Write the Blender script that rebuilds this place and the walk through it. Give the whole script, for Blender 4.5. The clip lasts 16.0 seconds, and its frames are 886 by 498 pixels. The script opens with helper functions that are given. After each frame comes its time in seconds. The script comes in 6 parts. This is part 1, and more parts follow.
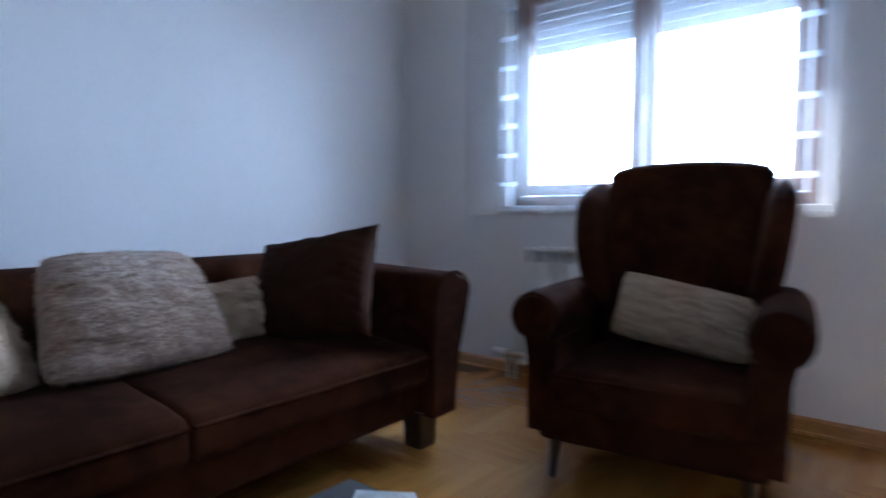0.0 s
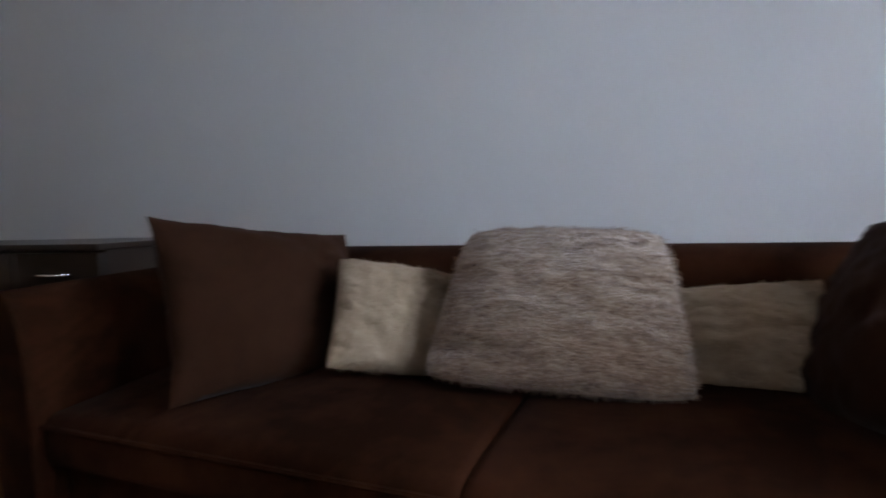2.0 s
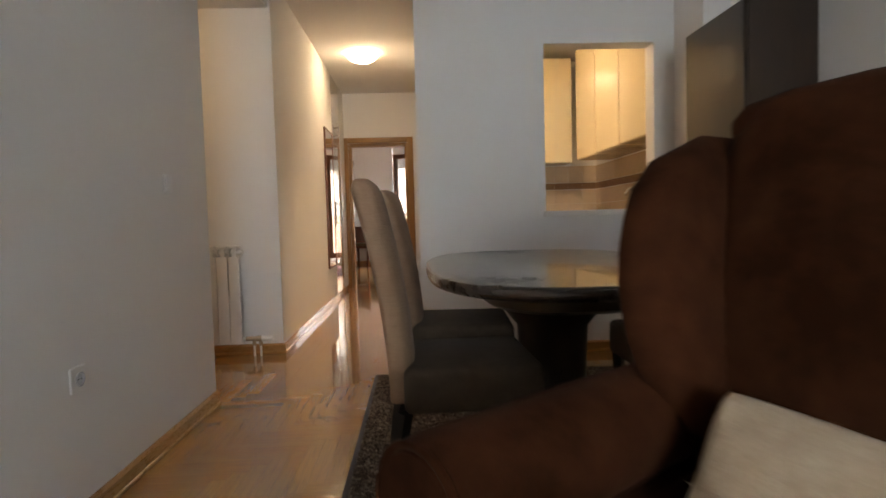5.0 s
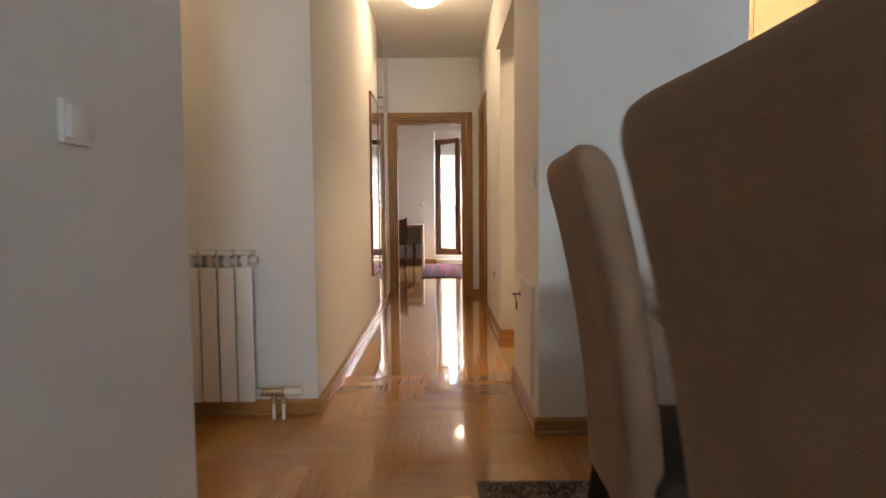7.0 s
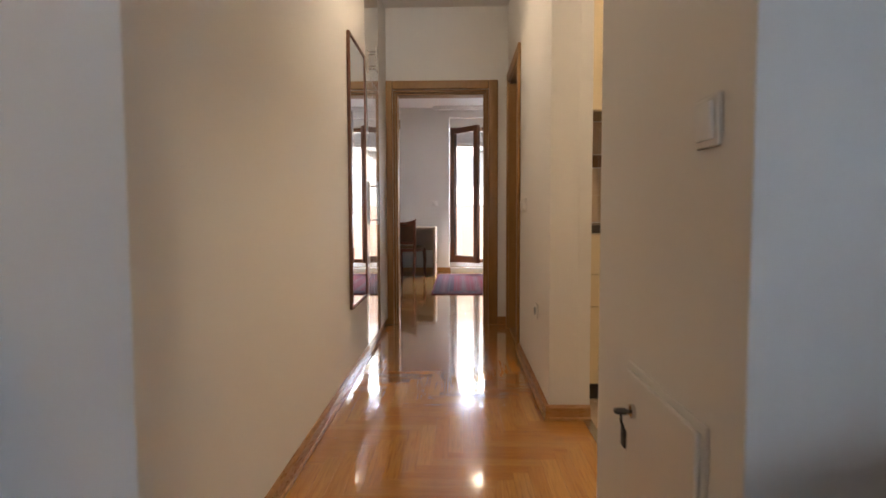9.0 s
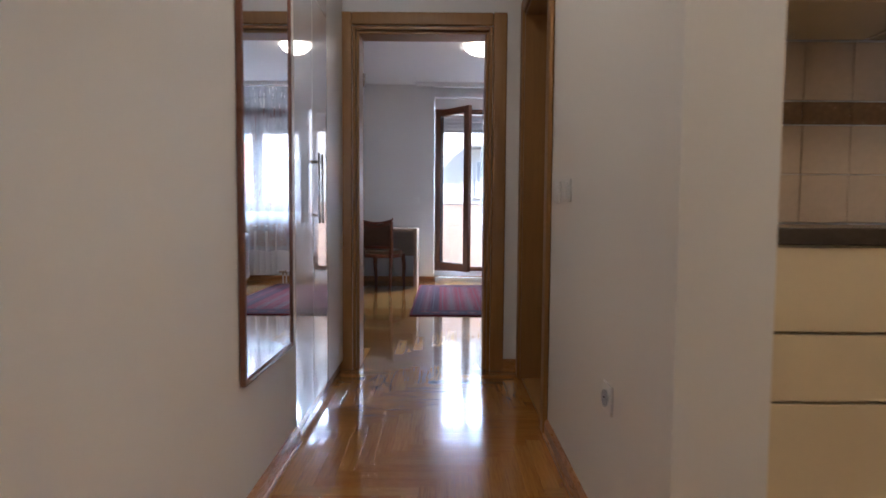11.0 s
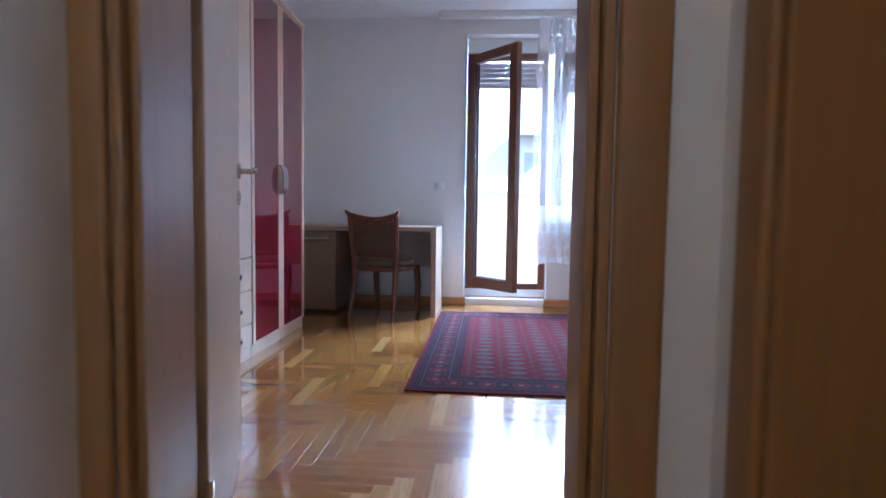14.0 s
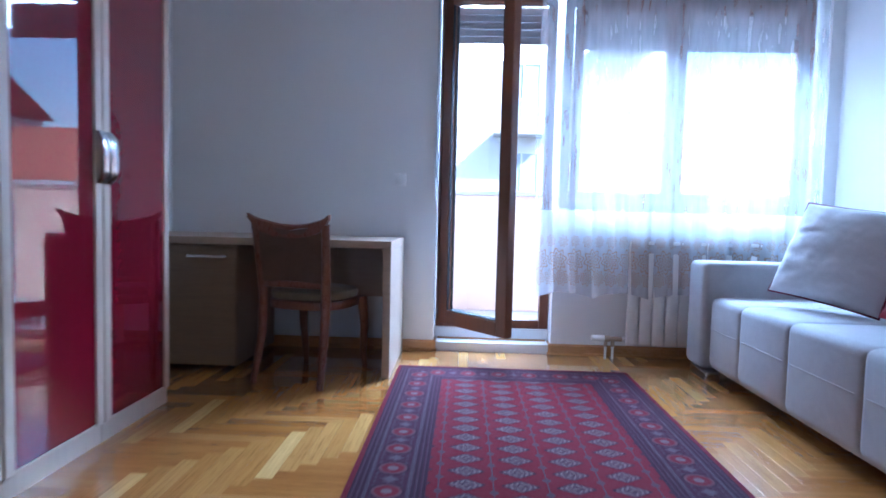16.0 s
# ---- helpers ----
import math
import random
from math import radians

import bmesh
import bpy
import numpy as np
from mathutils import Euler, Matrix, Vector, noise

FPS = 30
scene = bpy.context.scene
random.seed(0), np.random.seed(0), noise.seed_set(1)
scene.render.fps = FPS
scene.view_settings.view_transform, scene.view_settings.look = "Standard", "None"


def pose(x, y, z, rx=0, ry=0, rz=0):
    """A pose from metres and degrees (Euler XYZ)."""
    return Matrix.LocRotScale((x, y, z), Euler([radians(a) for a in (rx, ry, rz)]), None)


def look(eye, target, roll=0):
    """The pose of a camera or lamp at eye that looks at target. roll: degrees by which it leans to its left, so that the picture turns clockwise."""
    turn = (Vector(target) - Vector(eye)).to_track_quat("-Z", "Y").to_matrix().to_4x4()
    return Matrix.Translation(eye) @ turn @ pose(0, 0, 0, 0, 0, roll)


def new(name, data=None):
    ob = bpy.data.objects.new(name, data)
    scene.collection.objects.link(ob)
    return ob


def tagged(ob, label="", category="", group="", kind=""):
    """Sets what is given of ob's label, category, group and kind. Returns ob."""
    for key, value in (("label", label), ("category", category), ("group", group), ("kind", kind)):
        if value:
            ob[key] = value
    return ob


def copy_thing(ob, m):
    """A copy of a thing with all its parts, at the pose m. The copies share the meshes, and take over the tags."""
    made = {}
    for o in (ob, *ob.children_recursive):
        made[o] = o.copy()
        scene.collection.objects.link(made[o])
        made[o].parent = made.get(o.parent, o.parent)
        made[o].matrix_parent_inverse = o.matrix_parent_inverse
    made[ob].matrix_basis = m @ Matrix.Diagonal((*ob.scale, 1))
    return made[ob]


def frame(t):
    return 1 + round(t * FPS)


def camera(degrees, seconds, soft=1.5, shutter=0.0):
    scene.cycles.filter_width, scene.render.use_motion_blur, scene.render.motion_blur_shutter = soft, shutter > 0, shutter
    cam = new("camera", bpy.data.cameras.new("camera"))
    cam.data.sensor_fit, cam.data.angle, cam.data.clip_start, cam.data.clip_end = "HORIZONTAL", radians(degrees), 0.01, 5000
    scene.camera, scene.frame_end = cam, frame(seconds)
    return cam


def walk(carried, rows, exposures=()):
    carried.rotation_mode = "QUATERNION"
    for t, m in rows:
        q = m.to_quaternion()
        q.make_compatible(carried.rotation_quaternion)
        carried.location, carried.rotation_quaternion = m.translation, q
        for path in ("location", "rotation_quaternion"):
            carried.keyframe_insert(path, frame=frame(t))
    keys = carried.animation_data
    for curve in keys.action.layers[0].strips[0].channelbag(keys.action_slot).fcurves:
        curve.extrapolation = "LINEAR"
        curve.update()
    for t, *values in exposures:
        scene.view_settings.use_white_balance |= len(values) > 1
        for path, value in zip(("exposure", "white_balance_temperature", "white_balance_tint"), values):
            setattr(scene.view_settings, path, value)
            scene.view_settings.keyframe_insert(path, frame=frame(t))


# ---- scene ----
cam = camera(74.8, 16.0, soft=1.6, shutter=0.5)
PATH = [
    (0, (0.189, 0.396, 0.885), (-1.067, 1.947, 0.758), 0.1),
    (0.5, (0.058, 0.732, 0.879), (-1.639, 1.781, 0.736), -0.2),
    (1, (-0.088, 1.051, 0.833), (-2.022, 1.539, 0.698), -0.8),
    (1.5, (-0.249, 1.25, 0.817), (-2.24, 1.121, 0.685), -1.2),
    (2, (-0.358, 1.438, 0.811), (-2.185, 0.635, 0.68), -2.0),
    (2.5, (-0.372, 1.482, 0.827), (-1.89, 0.187, 0.694), -2.4),
    (3, (-0.317, 1.424, 0.87), (-1.518, -0.172, 0.763), -2.2),
    (3.5, (-0.278, 1.245, 0.884), (-1.12, -0.566, 0.774), -2.5),
    (4, (-0.334, 0.835, 0.848), (-0.735, -1.121, 0.748), -2.0),
    (4.5, (-0.4, 0.451, 0.899), (-0.534, -1.542, 0.799), -1.9),
    (4.7, (-0.397, 0.263, 0.925), (-0.502, -1.731, 0.824), -1.8),
    (7, (0.035, -1.478, 0.943), (0.032, -3.475, 0.82), -0.5),
    (7.5, (0.034, -1.951, 0.968), (0.063, -3.947, 0.844), -0.5),
    (8, (0.054, -2.305, 0.937), (0.118, -4.301, 0.815), -0.3),
    (8.5, (0.074, -2.693, 0.954), (0.129, -4.688, 0.831), -0.2),
    (9, (0.018, -3.122, 0.962), (0.072, -5.118, 0.838), -0.2),
    (11.5, (0.048, -5.128, 0.915), (0.014, -7.124, 0.796), 0.5),
    (12, (0.035, -5.592, 0.902), (-0.03, -7.587, 0.779), 0.4),
    (12.5, (0.023, -5.971, 0.876), (-0.03, -7.967, 0.756), 0.5),
    (13, (0.017, -6.388, 0.904), (-0.047, -8.383, 0.783), 0.6),
    (13.5, (-0.022, -6.817, 0.875), (-0.095, -8.813, 0.758), 1.1),
    (14, (-0.043, -7.163, 0.875), (0.107, -9.154, 0.746), 0.8),
    (14.5, (-0.031, -7.62, 0.876), (0.113, -9.612, 0.757), 1.1),
    (15, (-0.009, -8.065, 0.853), (0.062, -10.061, 0.741), 1.1),
    (15.5, (-0.011, -8.418, 0.852), (0.116, -10.411, 0.732), 1.2),
    (16, (-0.019, -8.82, 0.886), (0.054, -10.816, 0.773), 1.4),
]
EXPO = [(0, 2.1, 5450, 14), (1.5, 1.58, 6400, 19), (2.5, 1.87, 7450, 18), (3.5, 2.22, 8250, 17), (4.5, 2.45, 8650, 16), (7, 2.6, 8000, 15), (8.5, 2.35, 7400, 15), (9, 2.28, 7100, 15), (11.5, 1.85, 5500, 14), (12.5, 2.0, 5300, 14), (13.5, 2.2, 5100, 13), (15, 2.38, 4750, 13), (16, 2.05, 4600, 12)]
walk(cam, [(t, look(eye, target, roll)) for t, eye, target, roll in PATH], EXPO)

# ---- light ----
world = bpy.data.worlds.new("sky")
scene.world = world
world.use_nodes = True
sky = world.node_tree.nodes.new("ShaderNodeTexSky")
sky.sky_type, sky.sun_disc = "NISHITA", False
sky.sun_elevation, sky.sun_rotation = radians(39), radians(300)
world.node_tree.nodes["Background"].inputs[1].default_value = 0.15
world.node_tree.links.new(sky.outputs[0], world.node_tree.nodes["Background"].inputs[0])
sun = bpy.data.lights.new("sun", "SUN")
sun.energy, sun.angle, sun.color = 4.5, radians(3), (1.0, 0.95, 0.88)
new("sun", sun).matrix_world = look((-8, 4.5, 7.5), (0, 0, 0))


def daylight(name, centre, target, w, h, watts, colour):
    """The sky's light through an opening."""
    a = bpy.data.lights.new(name, "AREA")
    a.shape, a.size, a.size_y, a.energy, a.color = "RECTANGLE", w, h, watts, colour
    new(name, a).matrix_world = look(centre, target)


daylight("daylight_living", (-0.85, 4.6, 1.85), (-0.85, 3.1, 1.5), 3.4, 2.2, 145, (0.60, 0.79, 1.0))
daylight("daylight_bedroom", (-2.0, -15.4, 4.2), (-0.75, -12.7, 1.3), 5.0, 3.0, 630, (0.66, 0.82, 1.0))


# ---- materials ----


class Mat:
    """A node material under construction."""

    def __init__(self, name):
        self.m = bpy.data.materials.new(name)
        self.m.use_nodes = True
        self.t = self.m.node_tree
        self.b = self.t.nodes["Principled BSDF"]
        self.out = self.t.nodes["Material Output"]

    def n(self, kind, **props):
        nd = self.t.nodes.new("ShaderNode" + kind)
        for k, v in props.items():
            if k == "operation":
                nd.operation = v
            elif k == "data_type":
                nd.data_type = v
            elif k == "blend_type":
                nd.blend_type = v
            elif k == "feature":
                nd.feature = v
        return nd

    def link(self, a, b):
        self.t.links.new(a, b)

    def set(self, name, v):
        self.b.inputs[name].default_value = v

    def coord(self, scale=(1, 1, 1), kind="Object"):
        tc, mp = self.n("TexCoord"), self.n("Mapping")
        mp.inputs["Scale"].default_value = scale
        self.link(tc.outputs[kind], mp.inputs[0])
        return mp.outputs[0]

    def noise(self, vec, scale, detail=4.0, rough=0.55, distort=0.0):
        nd = self.n("TexNoise")
        nd.inputs["Scale"].default_value, nd.inputs["Detail"].default_value = scale, detail
        nd.inputs["Roughness"].default_value, nd.inputs["Distortion"].default_value = rough, distort
        self.link(vec, nd.inputs["Vector"])
        return nd.outputs["Fac"]

    def ramp(self, fac, stops):
        nd = self.n("ValToRGB")
        el = nd.color_ramp.elements
        while len(el) < len(stops):
            el.new(0.5)
        for e, (p, c) in zip(el, stops):
            e.position, e.color = p, (*c, 1)
        self.link(fac, nd.inputs[0])
        return nd.outputs[0]

    def math(self, op, a, b=None, c=None):
        nd = self.n("Math", operation=op)
        for i, v in enumerate((a, b, c)):
            if v is None:
                continue
            if isinstance(v, (int, float)):
                nd.inputs[i].default_value = v
            else:
                self.link(v, nd.inputs[i])
        return nd.outputs[0]

    def mix(self, fac, a, b, blend="MIX"):
        nd = self.n("Mix", data_type="RGBA", blend_type=blend)
        for sock, v in ((nd.inputs["Factor"], fac), (nd.inputs[6], a), (nd.inputs[7], b)):
            if isinstance(v, (int, float)):
                sock.default_value = v
            elif isinstance(v, tuple):
                sock.default_value = (*v, 1)
            else:
                self.link(v, sock)
        return nd.outputs[2]

    def bump(self, height, strength=0.2, distance=0.01):
        nd = self.n("Bump")
        nd.inputs["Strength"].default_value, nd.inputs["Distance"].default_value = strength, distance
        self.link(height, nd.inputs["Height"])
        self.link(nd.outputs[0], self.b.inputs["Normal"])

    def colour(self, out):
        self.link(out, self.b.inputs["Base Color"])

    def rough(self, out):
        self.link(out, self.b.inputs["Roughness"])


def dark(c, k):
    return tuple(v * k for v in c)


def pbr(name, c, rough=0.6, metal=0.0, vary=0.12, scale=3.0, fine=60.0, bump=0.1, stretch=(1, 1, 1), coat=0.0, sheen=0.0, spec=0.5):
    """A plain surface: two scales of variation in colour, gloss and relief."""
    m = Mat(name)
    v = m.coord(stretch)
    big, small = m.noise(v, scale, 3), m.noise(v, fine, 5)
    both = m.math("ADD", m.math("MULTIPLY", big, 0.6), m.math("MULTIPLY", small, 0.4))
    m.colour(m.ramp(both, [(0.3, dark(c, 1 - vary)), (0.7, tuple(min(1, x * (1 + vary * 0.6)) for x in c))]))
    m.rough(m.math("ADD", m.math("MULTIPLY", both, min(0.2, rough)), max(0.0, rough - 0.1)))
    m.set("Metallic", metal), m.set("Coat Weight", coat), m.set("Sheen Weight", sheen), m.set("Specular IOR Level", spec)
    m.set("Coat Roughness", 0.03)
    if bump:
        m.bump(both, bump, 0.004)
    return m.m


def wood(name, c, grain=(14, 14, 1.2), rough=0.4, vary=0.35, coat=0.0, axis_scale=1.0):
    m = Mat(name)
    v = m.coord(grain)
    a, b = m.noise(v, 2.5 * axis_scale, 6, 0.6, 0.6), m.noise(v, 14 * axis_scale, 4, 0.6)
    rnd = m.n("ObjectInfo").outputs["Random"]
    g = m.math("ADD", m.math("MULTIPLY", a, 0.7), m.math("MULTIPLY", b, 0.3))
    g = m.math("ADD", g, m.math("MULTIPLY", m.math("SUBTRACT", rnd, 0.5), 0.06))
    m.colour(m.ramp(g, [(0.3, dark(c, 1 - vary)), (0.5, c), (0.72, dark(c, 1 + vary * 0.5))]))
    m.rough(m.math("ADD", m.math("MULTIPLY", b, 0.15), rough - 0.07))
    m.set("Coat Weight", coat), m.set("Coat Roughness", 0.06)
    m.bump(g, 0.12, 0.002)
    return m.m


def fabric(name, c, c2, scale=4.0, weave=350.0, rough=0.9, bump=0.4, sheen=0.3, spec=0.12, stretch=(1, 1, 1), lo=0.35, hi=0.68):
    m = Mat(name)
    v, flat = m.coord(stretch), m.coord()
    big, mid, fine = m.noise(flat, scale, 4, 0.6, 0.8), m.noise(v, scale * 7, 4), m.noise(v, weave, 2)
    f = m.math("ADD", m.math("MULTIPLY", big, 0.75), m.math("MULTIPLY", mid, 0.25))
    col = m.ramp(f, [(lo, c), (hi, c2)])
    m.colour(m.mix(m.math("MULTIPLY", fine, 0.35), col, dark(c, 0.6)))
    m.set("Roughness", rough), m.set("Sheen Weight", sheen), m.set("Sheen Roughness", 0.4), m.set("Specular IOR Level", spec)
    m.bump(m.math("ADD", m.math("MULTIPLY", mid, 0.6), m.math("MULTIPLY", fine, 0.5)), bump, 0.003)
    return m.m


def parquet(name, tones):
    m = Mat(name)
    info, geo = m.n("ObjectInfo"), m.n("NewGeometry")
    rnd = m.math("FRACT", m.math("ADD", m.math("MULTIPLY", info.outputs["Random"], 3.7), geo.outputs["Random Per Island"]))
    uv = m.n("UVMap").outputs[0]
    mp = m.n("Mapping")
    mp.inputs["Scale"].default_value = (3.0, 60.0, 1.0)
    m.link(uv, mp.inputs[0])
    comb = m.n("CombineXYZ")
    m.link(m.math("MULTIPLY", rnd, 37.0), comb.inputs[2])
    add = m.n("VectorMath", operation="ADD")
    m.link(mp.outputs[0], add.inputs[0]), m.link(comb.outputs[0], add.inputs[1])
    grain, streak = m.noise(add.outputs[0], 1.6, 6, 0.65, 0.7), m.noise(add.outputs[0], 5.0, 3, 0.6)
    g = m.math("ADD", m.math("MULTIPLY", grain, 0.65), m.math("MULTIPLY", streak, 0.35))
    base = m.ramp(rnd, list(zip((0.0, 0.35, 0.6, 0.82, 1.0), tones)))
    m.colour(m.mix(0.75, base, m.ramp(g, [(0.34, (0.42, 0.34, 0.28)), (0.46, (0.80, 0.76, 0.72)), (0.56, (0.97, 0.96, 0.95)), (0.75, (1, 1, 1))]), "MULTIPLY"))
    m.rough(m.math("ADD", m.math("MULTIPLY", m.noise(m.coord(), 2.0, 3), 0.10), 0.11))
    m.set("Coat Weight", 1.0), m.set("Coat Roughness", 0.05)
    m.bump(m.noise(m.coord(), 4.0, 2), 0.025, 0.003)
    return m.m


def persian(half_x, half_y):
    """A red hand-knotted rug: plain edge, striped guards, dark border of medallions, and a field of rows of octagons."""
    m = Mat("red wool pile with octagon pattern")
    tc = m.n("TexCoord")
    sep = m.n("SeparateXYZ")
    m.link(tc.outputs["Object"], sep.inputs[0])
    x, y = sep.outputs[0], sep.outputs[1]
    jig = m.math("MULTIPLY", m.math("SUBTRACT", m.noise(m.coord(), 55, 2), 0.5), 0.012)
    d = m.math("MINIMUM", m.math("SUBTRACT", half_x, m.math("ABSOLUTE", x)), m.math("SUBTRACT", half_y, m.math("ABSOLUTE", y)))
    red, deep, navy, cream, grey = (0.135, 0.0045, 0.012), (0.085, 0.004, 0.010), (0.012, 0.009, 0.020), (0.160, 0.124, 0.118), (0.066, 0.050, 0.060)

    def cells(sx, sy, rx, ry, off=0.0):
        """Distance-like value of a lozenge in every cell."""
        cx = m.math("SUBTRACT", m.math("FRACT", m.math("ADD", m.math("DIVIDE", x, sx), off)), 0.5)
        cy = m.math("SUBTRACT", m.math("FRACT", m.math("ADD", m.math("DIVIDE", y, sy), off)), 0.5)
        ax, ay = m.math("MULTIPLY", m.math("ABSOLUTE", cx), sx / rx), m.math("MULTIPLY", m.math("ABSOLUTE", cy), sy / ry)
        octo = m.math("MAXIMUM", m.math("MAXIMUM", ax, ay), m.math("MULTIPLY", m.math("ADD", ax, ay), 0.92))
        return m.math("ADD", octo, m.math("MULTIPLY", jig, 12)), ax, ay

    def band(v, lo, hi):
        return m.math("MULTIPLY", m.math("GREATER_THAN", v, lo), m.math("LESS_THAN", v, hi))

    o, ax, ay = cells(0.18, 0.102, 0.062, 0.040)
    fine = m.math("GREATER_THAN", m.math("SINE", m.math("ADD", m.math("MULTIPLY", ax, 26), m.math("MULTIPLY", ay, 7))), 0.0)
    field = m.mix(m.math("LESS_THAN", o, 1.0), red, m.mix(fine, grey, cream))
    field = m.mix(band(o, 0.88, 1.04), field, navy)
    field = m.mix(m.math("LESS_THAN", o, 0.36), field, navy)
    field = m.mix(m.math("LESS_THAN", o, 0.20), field, cream)
    s, sx_, sy_ = cells(0.18, 0.102, 0.016, 0.020, 0.5)
    field = m.mix(m.math("LESS_THAN", s, 1.0), field, grey)
    field = m.mix(m.math("MULTIPLY", m.math("LESS_THAN", sx_, 0.16), m.math("LESS_THAN", sy_, 2.6)), field, grey)
    # border: ovals and stars in turn, along each side
    dx, dy = m.math("SUBTRACT", half_x, m.math("ABSOLUTE", x)), m.math("SUBTRACT", half_y, m.math("ABSOLUTE", y))
    side = m.math("LESS_THAN", dx, dy)
    along = m.math("ADD", m.math("MULTIPLY", side, y), m.math("MULTIPLY", m.math("SUBTRACT", 1.0, side), x))
    across = m.math("ABSOLUTE", m.math("SUBTRACT", d, 0.1375))

    def motif(period, off, ra, rp, power):
        c = m.math("MULTIPLY", m.math("ABSOLUTE", m.math("SUBTRACT", m.math("FRACT", m.math("ADD", m.math("DIVIDE", along, period), off)), 0.5)), period / ra)
        q = m.math("DIVIDE", across, rp)
        v = m.math("POWER", m.math("ADD", m.math("POWER", c, power), m.math("POWER", q, power)), 1 / power)
        return m.math("ADD", v, m.math("MULTIPLY", jig, 10))

    plum, pink, pale = (0.034, 0.011, 0.026), (0.120, 0.052, 0.056), (0.090, 0.080, 0.092)
    oval_, star = motif(0.17, 0.0, 0.046, 0.050, 2.0), motif(0.17, 0.5, 0.034, 0.038, 0.62)
    specks, _, _ = cells(0.03, 0.03, 0.007, 0.007, 0.5)
    edge = m.mix(m.math("LESS_THAN", specks, 1.0), plum, grey)
    edge = m.mix(m.math("LESS_THAN", oval_, 1.15), edge, navy)
    edge = m.mix(m.math("LESS_THAN", oval_, 1.0), edge, pink)
    edge = m.mix(m.math("LESS_THAN", oval_, 0.80), edge, red)
    edge = m.mix(m.math("LESS_THAN", oval_, 0.36), edge, cream)
    edge = m.mix(m.math("LESS_THAN", star, 1.0), edge, pale)
    stripe = m.math("GREATER_THAN", m.math("FRACT", m.math("MULTIPLY", d, 56)), 0.5)
    ds, _, _ = cells(0.02, 0.02, 0.006, 0.006)
    guard = m.mix(stripe, navy, m.mix(m.math("LESS_THAN", ds, 1.0), plum, grey))
    dots = m.mix(m.math("GREATER_THAN", m.math("FRACT", m.math("MULTIPLY", along, 70)), 0.4), navy, pale)
    dd = m.math("ADD", d, m.math("MULTIPLY", jig, 0.25))
    c = red
    for start, look_of in ((0.020, guard), (0.064, dots), (0.076, edge), (0.199, dots), (0.211, guard), (0.262, field)):
        c = m.mix(m.math("GREATER_THAN", dd, start), c, look_of)
    pile = m.noise(m.coord(), 420, 2)
    c = m.mix(m.math("MULTIPLY", pile, 0.5), c, deep)
    m.colour(c)
    m.set("Roughness", 0.95), m.set("Sheen Weight", 0.04), m.set("Specular IOR Level", 0.08)
    m.bump(pile, 0.6, 0.004)
    return m.m


def sheer(name, clear, motif_low=None):
    """A thin voile: part open weave, part light-scattering thread, with an embroidered hem where motif_low says so."""
    m = Mat(name)
    tr, tl, df, mx, mx2 = m.n("BsdfTransparent"), m.n("BsdfTranslucent"), m.n("BsdfDiffuse"), m.n("MixShader"), m.n("MixShader")
    tl.inputs[0].default_value = df.inputs[0].default_value = (0.86, 0.88, 0.92, 1)
    mx2.inputs[0].default_value = 0.5
    m.link(tl.outputs[0], mx2.inputs[1]), m.link(df.outputs[0], mx2.inputs[2])
    weave = m.math("MULTIPLY", m.noise(m.coord((1, 1, 0.15)), 30, 3), 0.16)
    fac = m.math("ADD", weave, 1 - clear - 0.08)
    if motif_low is not None:
        sep = m.n("SeparateXYZ")
        m.link(m.n("TexCoord").outputs["Object"], sep.inputs[0])
        x, z = sep.outputs[0], sep.outputs[2]
        fac = m.math("ADD", fac, m.math("MULTIPLY", m.math("LESS_THAN", z, motif_low + 0.52), 0.24))
        col = (0.86, 0.88, 0.92)
        for step, zc, r in ((0.075, motif_low + 0.10, 0.034), (0.11, motif_low + 0.21, 0.050), (0.075, motif_low + 0.33, 0.026)):
            cx = m.math("MULTIPLY", m.math("SUBTRACT", m.math("FRACT", m.math("DIVIDE", x, step)), 0.5), step)
            cz = m.math("MULTIPLY", m.math("SUBTRACT", z, zc), 0.75)
            rad = m.math("DIVIDE", m.math("SQRT", m.math("ADD", m.math("MULTIPLY", cx, cx), m.math("MULTIPLY", cz, cz))), r)
            ang = m.math("ARCTAN2", cz, cx)
            lobes = m.math("ADD", rad, m.math("MULTIPLY", m.math("SINE", m.math("MULTIPLY", ang, 8)), 0.16))
            rings = m.math("GREATER_THAN", m.math("SINE", m.math("MULTIPLY", lobes, 15)), 0.15)
            ins = m.math("MULTIPLY", rings, m.math("LESS_THAN", lobes, 1.0))
            col = m.mix(ins, col, (0.46, 0.32, 0.22))
            fac = m.math("ADD", fac, m.math("MULTIPLY", ins, 0.35))
        m.link(col, tl.inputs[0]), m.link(col, df.inputs[0])
    fac = m.math("MINIMUM", fac, 0.97)
    m.link(fac, mx.inputs[0]), m.link(tr.outputs[0], mx.inputs[1]), m.link(mx2.outputs[0], mx.inputs[2])
    m.link(mx.outputs[0], m.out.inputs[0])
    return m.m


def glow(name, c, strength):
    m = Mat(name)
    m.set("Base Color", (0.9, 0.88, 0.82, 1)), m.set("Emission Color", (*c, 1)), m.set("Emission Strength", strength)
    m.set("Roughness", 0.3)
    return m.m


def clear_glass(name="clear glass", tint=(1, 1, 1)):
    m = Mat(name)
    m.set("Base Color", (*tint, 1)), m.set("Roughness", 0.0), m.set("Transmission Weight", 1.0), m.set("IOR", 1.45)
    return m.m


